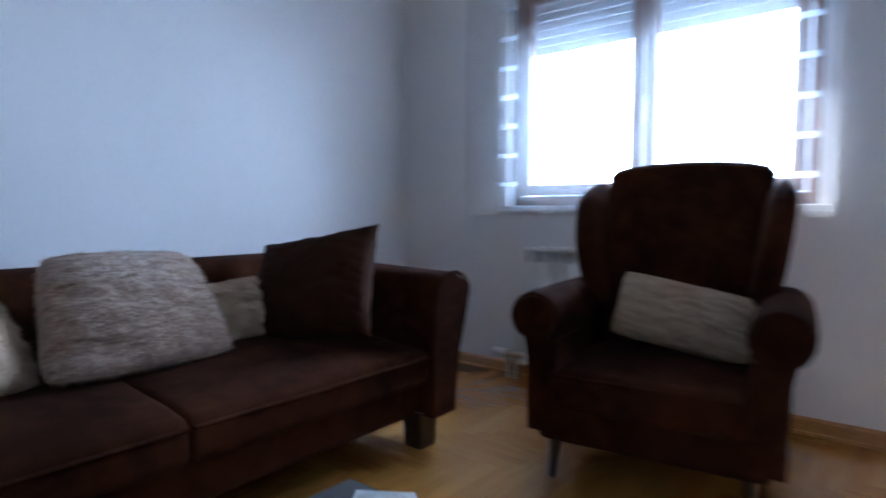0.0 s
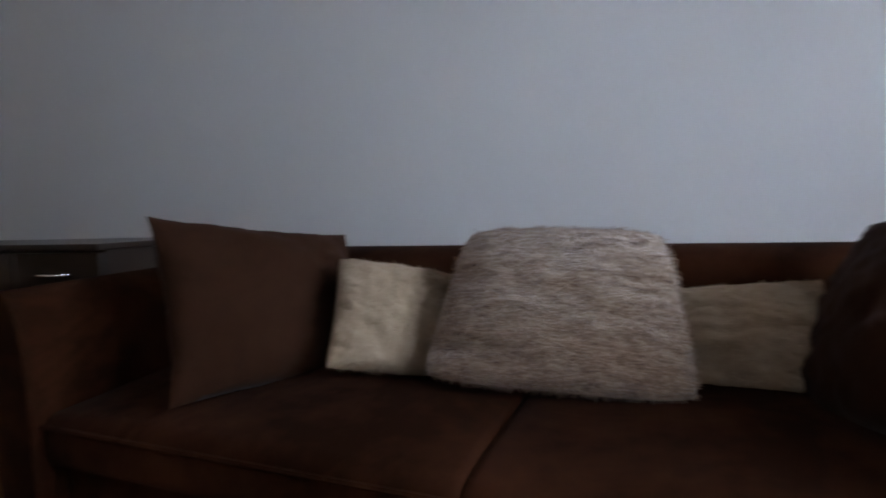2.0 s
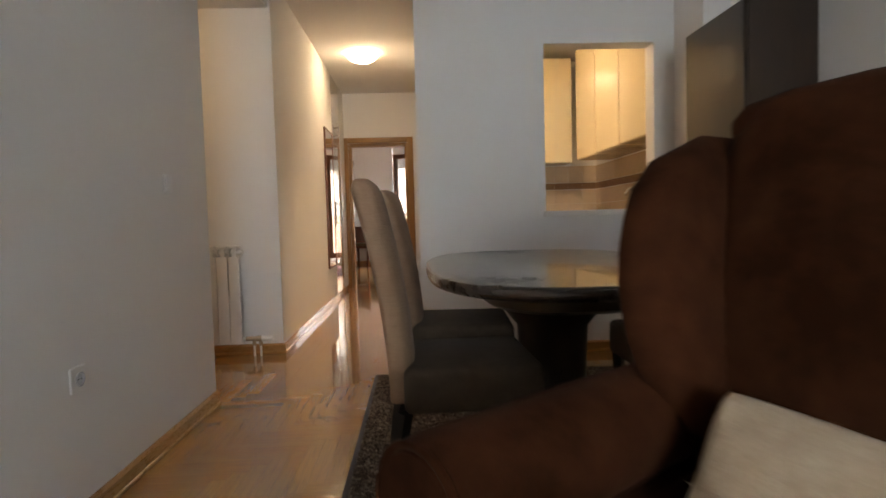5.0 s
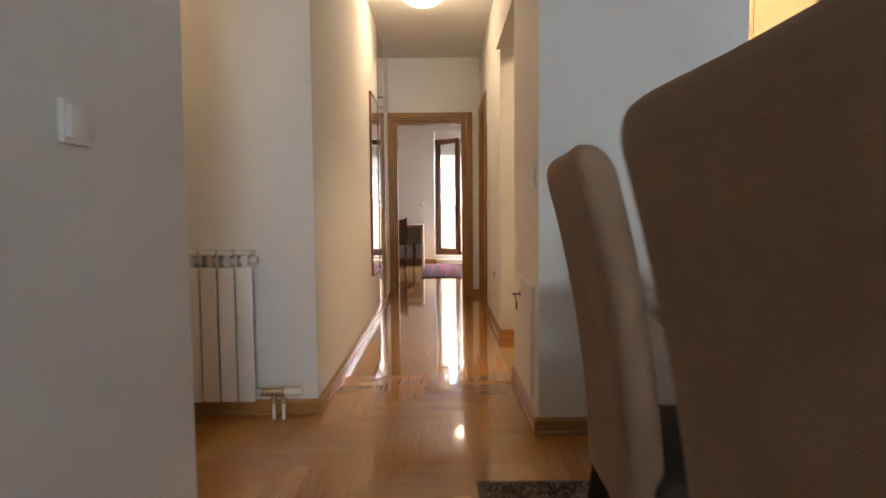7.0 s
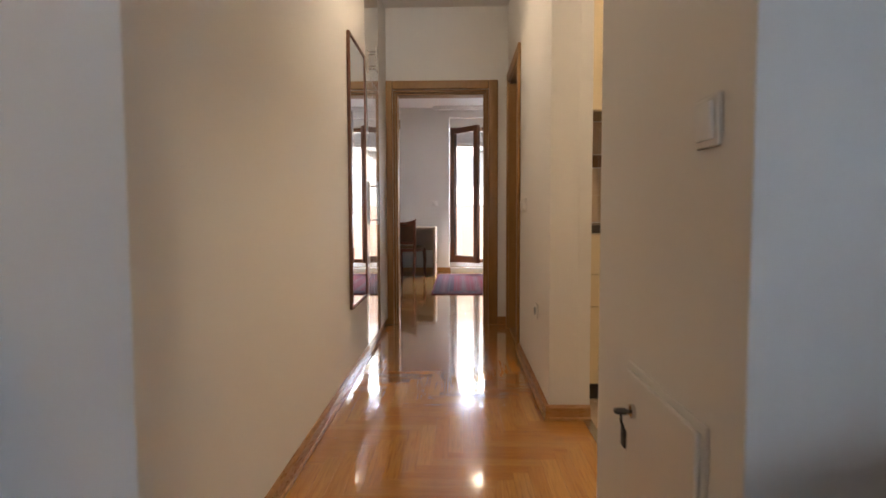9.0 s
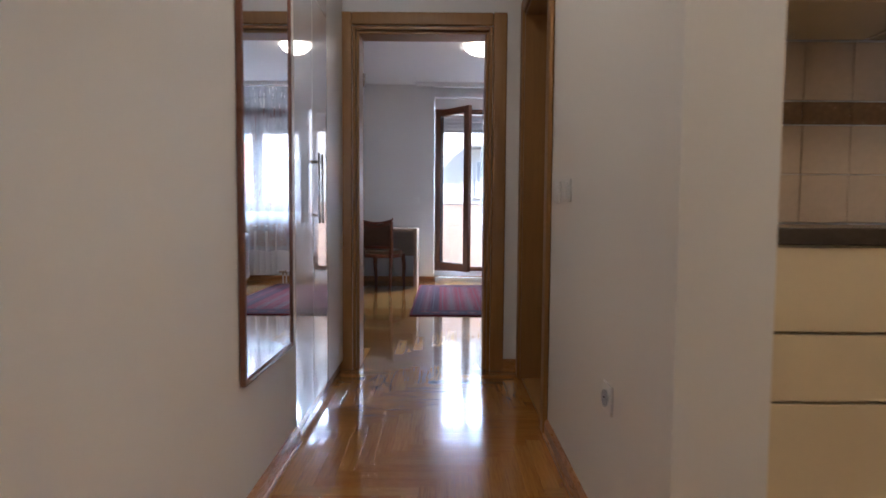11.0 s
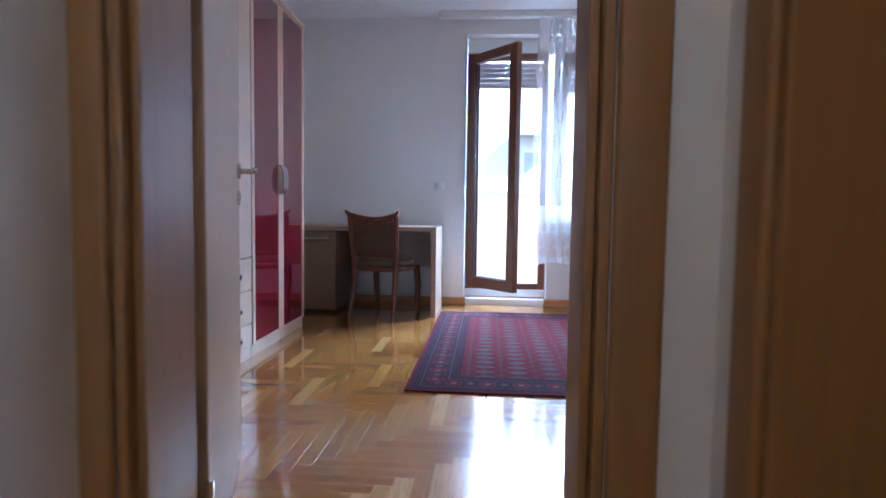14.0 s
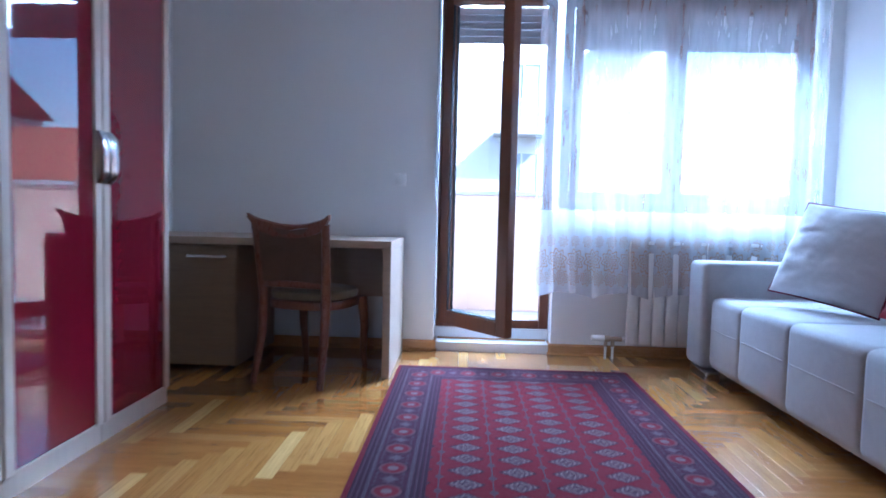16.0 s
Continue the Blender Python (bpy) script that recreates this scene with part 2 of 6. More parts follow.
def fur(name):
    m = Mat(name)
    v = m.coord((0.8, 0.8, 4.0))
    a, b, c = m.noise(v, 20, 5, 0.7, 0.6), m.noise(v, 75, 4, 0.7), m.noise(v, 240, 2)
    f = m.math("ADD", m.math("MULTIPLY", a, 0.45), m.math("MULTIPLY", b, 0.55))
    m.colour(m.ramp(f, [(0.38, (0.16, 0.075, 0.042)), (0.48, (0.41, 0.250, 0.160)), (0.6, (0.66, 0.495, 0.36))]))
    m.set("Roughness", 0.95), m.set("Sheen Weight", 0.6), m.set("Specular IOR Level", 0.1)
    m.bump(m.math("ADD", b, m.math("MULTIPLY", c, 0.8)), 0.9, 0.006)
    return m.m


def shaggy(name):
    m = Mat(name)
    v = m.coord()
    a, b = m.noise(v, 42, 5, 0.7, 1.5), m.noise(v, 220, 3)
    f = m.math("ADD", m.math("MULTIPLY", a, 0.7), m.math("MULTIPLY", b, 0.3))
    m.colour(m.ramp(f, [(0.40, (0.03, 0.018, 0.013)), (0.50, (0.12, 0.08, 0.06)), (0.56, (0.33, 0.27, 0.22)), (0.66, (0.50, 0.44, 0.38))]))
    m.set("Roughness", 0.95), m.set("Specular IOR Level", 0.1)
    m.bump(f, 0.9, 0.01)
    return m.m


WALL = pbr("white wall paint", (0.80, 0.785, 0.765), 0.75, vary=0.02, scale=1.2, fine=140, bump=0.06, spec=0.3)
CEIL = pbr("white ceiling paint", (0.82, 0.81, 0.79), 0.85, vary=0.02, scale=1.0, fine=90, bump=0.04, spec=0.2)
# each pair: lighter along y, darker along x, the grain's sheen painted as colour
PARQ_LIT = parquet("honey oak parquet block with painted sheen", ((0.44, 0.19, 0.042), (0.56, 0.27, 0.064), (0.50, 0.225, 0.050), (0.68, 0.37, 0.105), (0.78, 0.48, 0.165)))
PARQ_SHADE = parquet("honey oak parquet block with painted shade", ((0.38, 0.150, 0.032), (0.46, 0.195, 0.043), (0.42, 0.175, 0.037), (0.48, 0.215, 0.052), (0.56, 0.275, 0.075)))
PARQH_LIT = parquet("orange oak parquet block with painted sheen", ((0.46, 0.202, 0.042), (0.53, 0.246, 0.053), (0.50, 0.226, 0.048), (0.56, 0.268, 0.062), (0.61, 0.305, 0.078)))
PARQH_SHADE = parquet("orange oak parquet block with painted shade", ((0.43, 0.184, 0.038), (0.48, 0.214, 0.045), (0.45, 0.198, 0.041), (0.50, 0.227, 0.050), (0.54, 0.257, 0.060)))
SCREED = pbr("dark floor joint", (0.12, 0.055, 0.02), 0.6)
BASEB = wood("lacquered beech skirting", (0.42, 0.205, 0.065), (2, 2, 14), 0.28, 0.22, 0.6)
DOORW = wood("tan beech veneer", (0.33, 0.168, 0.052), (16, 16, 1.0), 0.42, 0.18, 0.08)
LEAFW = wood("pale beech veneer", (0.50, 0.35, 0.22), (16, 16, 1.0), 0.4, 0.12)
SUEDE = fabric("dark brown suede", (0.028, 0.0086, 0.0037), (0.100, 0.0320, 0.0152), 2.6, 300, 0.9, 0.25, 0.015, 0.03, lo=0.41, hi=0.74)
SUEDE2 = fabric("brown velour cushion cloth", (0.039, 0.0150, 0.0080), (0.064, 0.0255, 0.0142), 4, 300, 0.9, 0.35, 0.05, 0.04)
FUR = fur("mottled beige fur")
CREAM = fabric("cream woven cotton", (0.43, 0.305, 0.205), (0.57, 0.44, 0.315), 6, 120, 0.9, 1.0, 0.1, stretch=(1, 1, 2.5))
WENGE = wood("dark wenge veneer", (0.032, 0.017, 0.011), (10, 10, 1.2), 0.3, 0.3, 0.3)
TABLEW = pbr("dark polished table top", (0.030, 0.018, 0.014), 0.26, vary=0.25, scale=2, fine=40, bump=0.02, coat=0.25)
CHAIRF = fabric("grey-beige ribbed chair cloth", (0.27, 0.162, 0.103), (0.36, 0.228, 0.152), 5, 60, 0.9, 0.8, 0.05, stretch=(0.5, 0.5, 6))
SEATF = fabric("taupe chair seat cloth", (0.075, 0.052, 0.036), (0.105, 0.076, 0.055), 6, 260, 0.9, 0.5, 0.05)
BLACKW = wood("black stained leg wood", (0.016, 0.011, 0.009), rough=0.35)
LEGW = wood("dark walnut leg wood", (0.055, 0.025, 0.012), rough=0.35)
SHAG = shaggy("brown and beige shag pile")
RUGEDGE = fabric("brown rug binding", (0.07, 0.05, 0.04), (0.10, 0.075, 0.06))
RADW = pbr("white radiator enamel", (0.78, 0.77, 0.74), 0.35, vary=0.03, fine=30, bump=0.03)
PLAST = pbr("white plastic", (0.80, 0.79, 0.77), 0.3, vary=0.02, bump=0.0)
VALVE = pbr("nickel-plated valve metal", (0.45, 0.36, 0.27), 0.3, 1.0, bump=0.05)
CHROME = pbr("brushed steel", (0.62, 0.61, 0.60), 0.25, 1.0, vary=0.05, bump=0.02)
WINW = wood("mahogany-brown window frame", (0.16, 0.055, 0.022), (14, 14, 1.2), 0.35, 0.25, 0.2)
GASKET = pbr("black rubber gasket", (0.01, 0.01, 0.011), 0.6)
SHUT = pbr("grey shutter slat", (0.42, 0.44, 0.47), 0.5, vary=0.05)
GLASS = clear_glass()
SHELFG = clear_glass("green shelf glass", (0.80, 0.95, 0.88))
MIRROR = Mat("mirror silver")
MIRROR.set("Base Color", (0.88, 0.89, 0.90, 1)), MIRROR.set("Metallic", 1.0), MIRROR.set("Roughness", 0.01)
MIRROR = MIRROR.m
GLOSSW = pbr("glossy white lacquer", (0.74, 0.73, 0.71), 0.05, vary=0.02, bump=0.0, coat=1.0)
SATINW = pbr("satin white board", (0.76, 0.74, 0.71), 0.4, vary=0.02, bump=0.02)
REDG = pbr("glossy red lacquer", (0.17, 0.006, 0.018), 0.04, vary=0.06, bump=0.0, coat=1.0)
OAKL = wood("pale oak veneer", (0.54, 0.42, 0.31), (18, 18, 1.1), 0.45, 0.14)
ALU = wood("pale wardrobe edge strip", (0.56, 0.45, 0.34), (18, 18, 1.1), 0.4, 0.08)
DESKW = wood("grey-oak desk veneer", (0.40, 0.30, 0.215), (1.2, 16, 16), 0.42, 0.16)
DESKD = wood("brown desk door veneer", (0.22, 0.145, 0.085), (1.2, 16, 16), 0.42, 0.18)
CHAIRW = wood("cherry chair wood", (0.13, 0.040, 0.016), (14, 14, 1.5), 0.28, 0.3, 0.3)
CHAIRP = fabric("brown-grey chair padding", (0.105, 0.066, 0.045), (0.14, 0.09, 0.062), 8, 250)
SEATB = fabric("olive-beige seat padding", (0.135, 0.098, 0.052), (0.175, 0.13, 0.075), 8, 250)
SOFAW = fabric("off-white microfibre", (0.38, 0.365, 0.36), (0.45, 0.43, 0.425), 5, 200, 0.85, 0.35)
PIPING = fabric("burgundy piping", (0.11, 0.012, 0.03), (0.14, 0.016, 0.04))
CUSHW = fabric("white cushion cloth", (0.50, 0.48, 0.48), (0.57, 0.55, 0.55), 5, 200, 0.85, 0.3)
REDC = fabric("red cushion cloth", (0.30, 0.015, 0.03), (0.36, 0.02, 0.04))
KITC = pbr("cream kitchen lacquer", (0.72, 0.60, 0.40), 0.2, vary=0.03, bump=0.0, coat=0.6)
TILEK = pbr("beige kitchen tile", (0.60, 0.46, 0.33), 0.25, vary=0.1, scale=8, bump=0.03)
TILEB = pbr("brown border tile", (0.25, 0.14, 0.07), 0.25, vary=0.3, scale=40, bump=0.03)
TILEG = pbr("beige bathroom tile", (0.42, 0.37, 0.235), 0.2, vary=0.08, scale=5, bump=0.02)
STONE = pbr("dark kitchen worktop", (0.06, 0.045, 0.035), 0.25, vary=0.4, fine=90, bump=0.02)
CERAM = pbr("white sanitary ceramic", (0.80, 0.80, 0.78), 0.12, vary=0.01, bump=0.0, coat=0.5)
PAPER = fabric("white embossed tissue paper", (0.78, 0.77, 0.75), (0.82, 0.81, 0.79), 10, 120, 0.95, 0.6)
BLUEP = pbr("blue plastic", (0.03, 0.12, 0.42), 0.35, bump=0.0)
BLACKG = pbr("black tinted glass", (0.012, 0.014, 0.018), 0.06, vary=0.1, bump=0.0, coat=1.0)
PRINT = pbr("printed magazine paper", (0.50, 0.49, 0.47), 0.4, vary=0.5, scale=30, fine=120)
PEACH = pbr("peach exterior render", (0.62, 0.43, 0.32), 0.9, vary=0.06, scale=2, fine=70, bump=0.3)
FACADE = pbr("pale cream exterior render", (0.74, 0.71, 0.66), 0.9, vary=0.05, scale=0.6, fine=20, bump=0.2)
TERRA = pbr("terracotta roof tile", (0.34, 0.11, 0.06), 0.8, vary=0.3, scale=4, fine=30)
BRICK = pbr("red brick", (0.36, 0.15, 0.10), 0.85, vary=0.25, scale=6, fine=30)
TILEX = pbr("grey balcony tile", (0.40, 0.36, 0.31), 0.6, vary=0.1)
ASPH = pbr("asphalt street", (0.055, 0.055, 0.057), 0.9, vary=0.25, scale=0.3, fine=5)
LAMPG = glow("lit lamp glass, warm", (1.0, 0.83, 0.61), 5.4)
LAMPK = glow("lit kitchen lamp glass, warm", (1.0, 0.82, 0.59), 12.5)
LAMPB = glow("lit lamp glass, soft", (1.0, 0.86, 0.68), 3.0)
MLAMP = glow("lit mirror lamp glass", (1.0, 0.9, 0.72), 3.3)
LAMPN = glow("lit niche lamp glass, warm", (1.0, 0.76, 0.5), 2.6)
DARKIN = pbr("curtained window glass", (0.44, 0.46, 0.48), 0.2, vary=0.2)
CONC = pbr("pale concrete sill", (0.45, 0.44, 0.42), 0.8)

# ---- builders ----


def box(bm, x0, x1, y0, y1, z0, z1, r=0.0, seg=2):
    """A box, its edges rounded by r."""
    vs = [bm.verts.new((x, y, z)) for x in sorted((x0, x1)) for y in sorted((y0, y1)) for z in sorted((z0, z1))]
    fs = [bm.faces.new([vs[i] for i in q]) for q in ((0, 1, 3, 2), (4, 6, 7, 5), (0, 4, 5, 1), (2, 3, 7, 6), (0, 2, 6, 4), (1, 5, 7, 3))]
    if r:
        bmesh.ops.bevel(bm, geom=list({e for f in fs for e in f.edges}), offset=r, segments=seg, affect="EDGES", profile=0.5)
    return vs


def rod(bm, a, b, r, r2=None, seg=14):
    """A round bar from a to b."""
    a, b = Vector(a), Vector(b)
    m = Matrix.Translation((a + b) / 2) @ (b - a).to_track_quat("Z", "Y").to_matrix().to_4x4()
    bmesh.ops.create_cone(bm, cap_ends=True, segments=seg, radius1=r, radius2=r if r2 is None else r2, depth=(b - a).length, matrix=m)


def lathe(bm, profile, seg=24, at=(0, 0, 0)):
    """A turned shape from (radius, z) pairs."""
    rings = []
    for r, z in profile:
        rings.append([bm.verts.new((at[0] + r * math.cos(2 * math.pi * i / seg), at[1] + r * math.sin(2 * math.pi * i / seg), at[2] + z)) for i in range(seg)])
    for a, b in zip(rings, rings[1:]):
        for i in range(seg):
            bm.faces.new((a[i], a[(i + 1) % seg], b[(i + 1) % seg], b[i]))
    bm.faces.new(rings[0][::-1]), bm.faces.new(rings[-1])


def loft(bm, rings):
    """Skin through rings of equal length, closed at the ends."""
    vr = [[bm.verts.new(p) for p in ring] for ring in rings]
    n = len(vr[0])
    for a, b in zip(vr, vr[1:]):
        for i in range(n):
            bm.faces.new((a[i], a[(i + 1) % n], b[(i + 1) % n], b[i]))
    bm.faces.new(vr[0][::-1]), bm.faces.new(vr[-1])


def tube(bm, pts, r, seg=8):
    """A bent pipe through points."""
    pts = [Vector(p) for p in pts]
    rings = []
    for i, p in enumerate(pts):
        d = (pts[min(i + 1, len(pts) - 1)] - pts[max(i - 1, 0)]).normalized()
        up = Vector((0, 0, 1)) if abs(d.z) < 0.9 else Vector((0, 1, 0))
        s = d.cross(up).normalized()
        u = s.cross(d)
        rr = r[i] if isinstance(r, (list, tuple)) else r
        rings.append([p + rr * (math.cos(2 * math.pi * k / seg) * s + math.sin(2 * math.pi * k / seg) * u) for k in range(seg)])
    loft(bm, rings)


def finish(name, bm, material, smooth=True, angle=38):
    bmesh.ops.recalc_face_normals(bm, faces=bm.faces[:])
    me = bpy.data.meshes.new(name)
    bm.to_mesh(me)
    bm.free()
    me.materials.append(material)
    if smooth:
        me.shade_smooth()
        me.set_sharp_from_angle(angle=radians(angle))
    return new(name, me)


def part(name, bm, material, parent, label="", smooth=True, angle=38):
    ob = finish(name, bm, material, smooth, angle)
    ob.parent = parent
    return tagged(ob, label)


def boxpart(name, parent, material, *dims, r=0.003, label="", seg=2):
    bm = bmesh.new()
    box(bm, *dims, r, seg)
    return part(name, bm, material, parent, label, angle=20 if seg < 3 else 38)


def thing(name, m, label, category, group="", kind=""):
    ob = new(name)
    ob.empty_display_size = 0.1
    ob.matrix_world = m
    return tagged(ob, label, category, group, kind)


def setting(name, bm, material, label="", smooth=False):
    return tagged(finish(name, bm, material, smooth), label, kind="structure")


def wall_cells(bm, axis, p0, p1, a0, a1, z0, z1, holes=()):
    """A wall between p0 and p1 across, a0 to a1 along, with openings (a, b, low, high) cut right through."""
    aa = sorted({a0, a1, *[v for h in holes for v in h[:2] if a0 < v < a1]})
    zz = sorted({z0, z1, *[v for h in holes for v in h[2:] if z0 < v < z1]})

    def solid(i, j):
        if not (0 <= i < len(aa) - 1 and 0 <= j < len(zz) - 1):
            return False
        ca, cz = (aa[i] + aa[i + 1]) / 2, (zz[j] + zz[j + 1]) / 2
        return not any(h[0] < ca < h[1] and h[2] < cz < h[3] for h in holes)

    def quad(*pts):
        bm.faces.new([bm.verts.new((p, a, z) if axis == "x" else (a, p, z)) for p, a, z in pts])

    for i in range(len(aa) - 1):
        for j in range(len(zz) - 1):
            if not solid(i, j):
                continue
            l, h, b, t = aa[i], aa[i + 1], zz[j], zz[j + 1]
            for p in (p0, p1):
                quad((p, l, b), (p, h, b), (p, h, t), (p, l, t))
            if not solid(i - 1, j):
                quad((p0, l, b), (p1, l, b), (p1, l, t), (p0, l, t))
            if not solid(i + 1, j):
                quad((p0, h, b), (p1, h, b), (p1, h, t), (p0, h, t))
            if not solid(i, j - 1):
                quad((p0, l, b), (p1, l, b), (p1, h, b), (p0, h, b))
            if not solid(i, j + 1):
                quad((p0, l, t), (p1, l, t), (p1, h, t), (p0, h, t))


def wall(name, axis, p0, p1, a0, a1, z0=0.0, z1=2.68, holes=(), material=None, label=""):
    bm = bmesh.new()
    wall_cells(bm, axis, p0, p1, a0, a1, z0, z1, holes)
    bmesh.ops.remove_doubles(bm, verts=bm.verts[:], dist=1e-5)
    return setting(name, bm, material or WALL, label)

# ---- structure ----
H = 2.68
WIN_L = (-1.54, -0.10, 0.92, 2.10)
# living room
wall("wall_living_west", "x", -2.55, -2.29, -4.05, 3.45)
wall("wall_living_window", "y", 3.08, 3.45, -2.29, 0.715, holes=[WIN_L])
wall("wall_living_east", "x", 0.715, 0.90, -3.03, 3.45)
wall("wall_hatch", "y", -4.05, -3.90, -2.29, -0.37, holes=[(-1.98, -1.23, 0.93, 2.08)])
wall("wall_pillar", "x", -2.29, -2.12, -3.91, -3.50)
# entrance niche and hall
wall("wall_radiator", "y", -4.40, -4.18, 0.63, 2.2)
wall("wall_niche_end", "x", 2.2, 2.4, -4.18, -2.83)
wall("wall_niche_side", "y", -3.03, -2.83, 0.90, 2.2)
wall("wall_hall_east", "x", 0.63, 0.87, -6.97, -4.40)
wall("wall_hall_west_near", "x", -0.59, -0.37, -5.78, -4.05, holes=[(-5.781, -4.72, -1, 2.13)])
wall("wall_hall_west_far", "x", -0.53, -0.40, -8.08, -5.78, holes=[(-7.90, -7.14, -1, 2.02)])
wall("wall_wardrobe_back", "x", 1.25, 1.45, -8.08, -6.97)
wall("wall_wardrobe_end", "y", -6.97, -6.77, 0.87, 1.45)
# bedroom
wall("wall_bedroom_door", "y", -8.30, -8.08, -0.53, 1.92, holes=[(-0.235, 0.575, -1, 2.0)])
wall("wall_bedroom_east", "x", 1.92, 2.15, -12.95, -8.02)
wall("wall_bedroom_west", "x", -2.60, -2.36, -12.95, -8.50)
wall("wall_bedroom_window", "y", -12.92, -12.60, -2.36, 1.92, holes=[(-0.60, 0.17, 0.06, 2.50), (-2.28, -0.64, 0.93, 2.50), (-0.66, -0.58, 0.93, 2.50)])
# kitchen and bathroom
wall("wall_kitchen_west", "x", -2.65, -2.42, -6.85, -4.05)
wall("wall_kitchen_end", "y", -6.85, -6.62, -2.42, -0.59)
wall("wall_kitchen_side", "x", -0.588, -0.531, -6.62, -5.782)
wall("wall_bathroom_west", "x", -2.2, -2.0, -8.50, -6.85)
wall("wall_bathroom_box", "x", -0.53, -0.31, -8.62, -8.302)
wall("wall_bathroom_back", "y", -8.62, -8.50, -2.36, -0.531)

bm = bmesh.new()
box(bm, -2.55, 0.90, -4.05, 3.45, H, H + 0.2)
box(bm, -2.65, 2.4, -8.50, -4.05, H, H + 0.2)
box(bm, 0.90, 2.4, -4.05, -2.87, H, H + 0.2)
setting("ceiling", bm, CEIL, "white painted plaster ceiling")
bm = bmesh.new()
box(bm, -2.6, 2.15, -12.95, -8.30, 2.66, H - 0.001)
box(bm, -2.6, 2.15, -12.95, -8.505, H, 2.86)
setting("ceiling_bedroom", bm, CEIL, "white painted bedroom ceiling")
bm = bmesh.new()
box(bm, 0.65, 2.2, -4.18, -3.03, 2.44, H - 0.003)
setting("ceiling_soffit", bm, CEIL, "lowered white ceiling over the entrance niche")
bm = bmesh.new()
box(bm, -2.65, 2.4, -12.95, 3.45, -0.25, -0.006)
FLOOR = setting("floor", bm, SCREED, "herringbone oak parquet floor with a glossy lacquer")
bm = bmesh.new()
box(bm, -2.0, -0.535, -8.50, -6.86, -0.004, 0.006)
setting("floor_bathroom", bm, TILEG, "beige tiled bathroom floor")
bm = bmesh.new()
box(bm, -2.42, -0.595, -6.62, -4.05, -0.004, 0.005)
setting("floor_kitchen", bm, TILEK, "beige tiled kitchen floor")
bm = bmesh.new()
box(bm, -0.594, -0.555, -5.775, -4.725, 0.0005, 0.007, 0.002)
setting("threshold_strip", bm, CHROME, "grey metal strip between parquet and kitchen tiles")


def skirting(points, h=0.07, t=0.016):
    """A skirting board with a rounded upper edge, along a line of (x0, y0, x1, y1, inward x, inward y)."""
    for x0, y0, x1, y1, ix, iy in points:
        bm = bmesh.new()
        prof = [(0, 0), (t + 0.006, 0), (t + 0.006, 0.012), (t, 0.016), (t, h - 0.012), (t * 0.4, h), (0, h)]
        loft(bm, [[(x + ix * (a + 0.0005), y + iy * (a + 0.0005), z + 0.001) for a, z in prof] for x, y in ((x0, y0), (x1, y1))])
        setting("baseboard", bm, BASEB, "lacquered beech skirting board")


skirting([
    (-2.29, 3.08, 0.715, 3.08, 0, -1), (-2.29, -3.50, -2.29, 3.08, 1, 0), (0.715, -3.03, 0.715, 3.08, -1, 0),
    (-2.12, -3.90, -0.348, -3.90, 0, 1), (0.614, -4.18, 2.2, -4.18, 0, 1), (0.63, -6.965, 0.63, -4.164, -1, 0),
    (-0.37, -4.715, -0.37, -3.878, 1, 0), (-0.40, -7.06, -0.40, -5.764, 1, 0), (-0.59, -5.78, -0.384, -5.78, 0, 1), (-0.40, -8.08, -0.305, -8.08, 0, 1),
    (0.17, -12.60, 1.92, -12.60, 0, 1), (-2.36, -12.60, -0.60, -12.60, 0, 1), (0.17, -12.70, 0.17, -12.59, -1, 0), (-0.60, -12.70, -0.60, -12.59, 1, 0),
    (-0.58, -12.72, 0.15, -12.72, 0, 1), (-2.36, -12.60, -2.36, -8.62, 1, 0), (1.92, -12.60, 1.92, -8.30, -1, 0), (-2.36, -8.62, -0.29, -8.62, 0, -1), (-0.31, -8.636, -0.31, -8.33, 1, 0), (0.68, -8.30, 1.92, -8.30, 0, -1),
])

# door linings with moulded architraves


def architrave(name, axis, face, out, a0, a1, top, w=0.095, t=0.022):
    """Casing round an opening on one face of a wall: two uprights and a head, with rounded edges."""
    high = top + w * 0.95
    pieces = (("casing", a0 - w, a0, 0.0, high), ("casing", a1, a1 + w, 0.0, high), ("head_casing", a0, a1, top, high - 0.002))
    for nm, p, q, z0, z1 in pieces:
        bm = bmesh.new()
        lo, hi = sorted((face + out * 0.001, face + out * t))
        dims = (lo, hi, p, q) if axis == "x" else (p, q, lo, hi)
        box(bm, *dims, z0 + 0.001, z1, 0.010, 4)
        part(nm, bm, DOORW, name)


door_bed = thing("door_1", Matrix(), "tan beech door frame with the pale door standing open", "door", kind="structure")
architrave(door_bed, "y", -8.08, 1, -0.235, 0.575, 2.0, 0.08)
architrave(door_bed, "y", -8.30, -1, -0.235, 0.575, 2.0, 0.07)
for nm, dims in (("jamb", (-0.234, -0.215, -8.31, -8.072, 0.001, 2.0)), ("jamb", (0.555, 0.574, -8.31, -8.072, 0.001, 2.0)), ("jamb_head", (-0.214, 0.554, -8.31, -8.072, 1.98, 1.999)),
                 ("door_stop", (0.537, 0.554, -8.25, -8.10, 0.001, 1.978)), ("door_stop", (-0.214, -0.197, -8.25, -8.10, 0.001, 1.978)), ("door_stop", (-0.196, 0.536, -8.25, -8.10, 1.962, 1.978))):
    boxpart(nm, door_bed, DOORW, *dims, r=0.004)


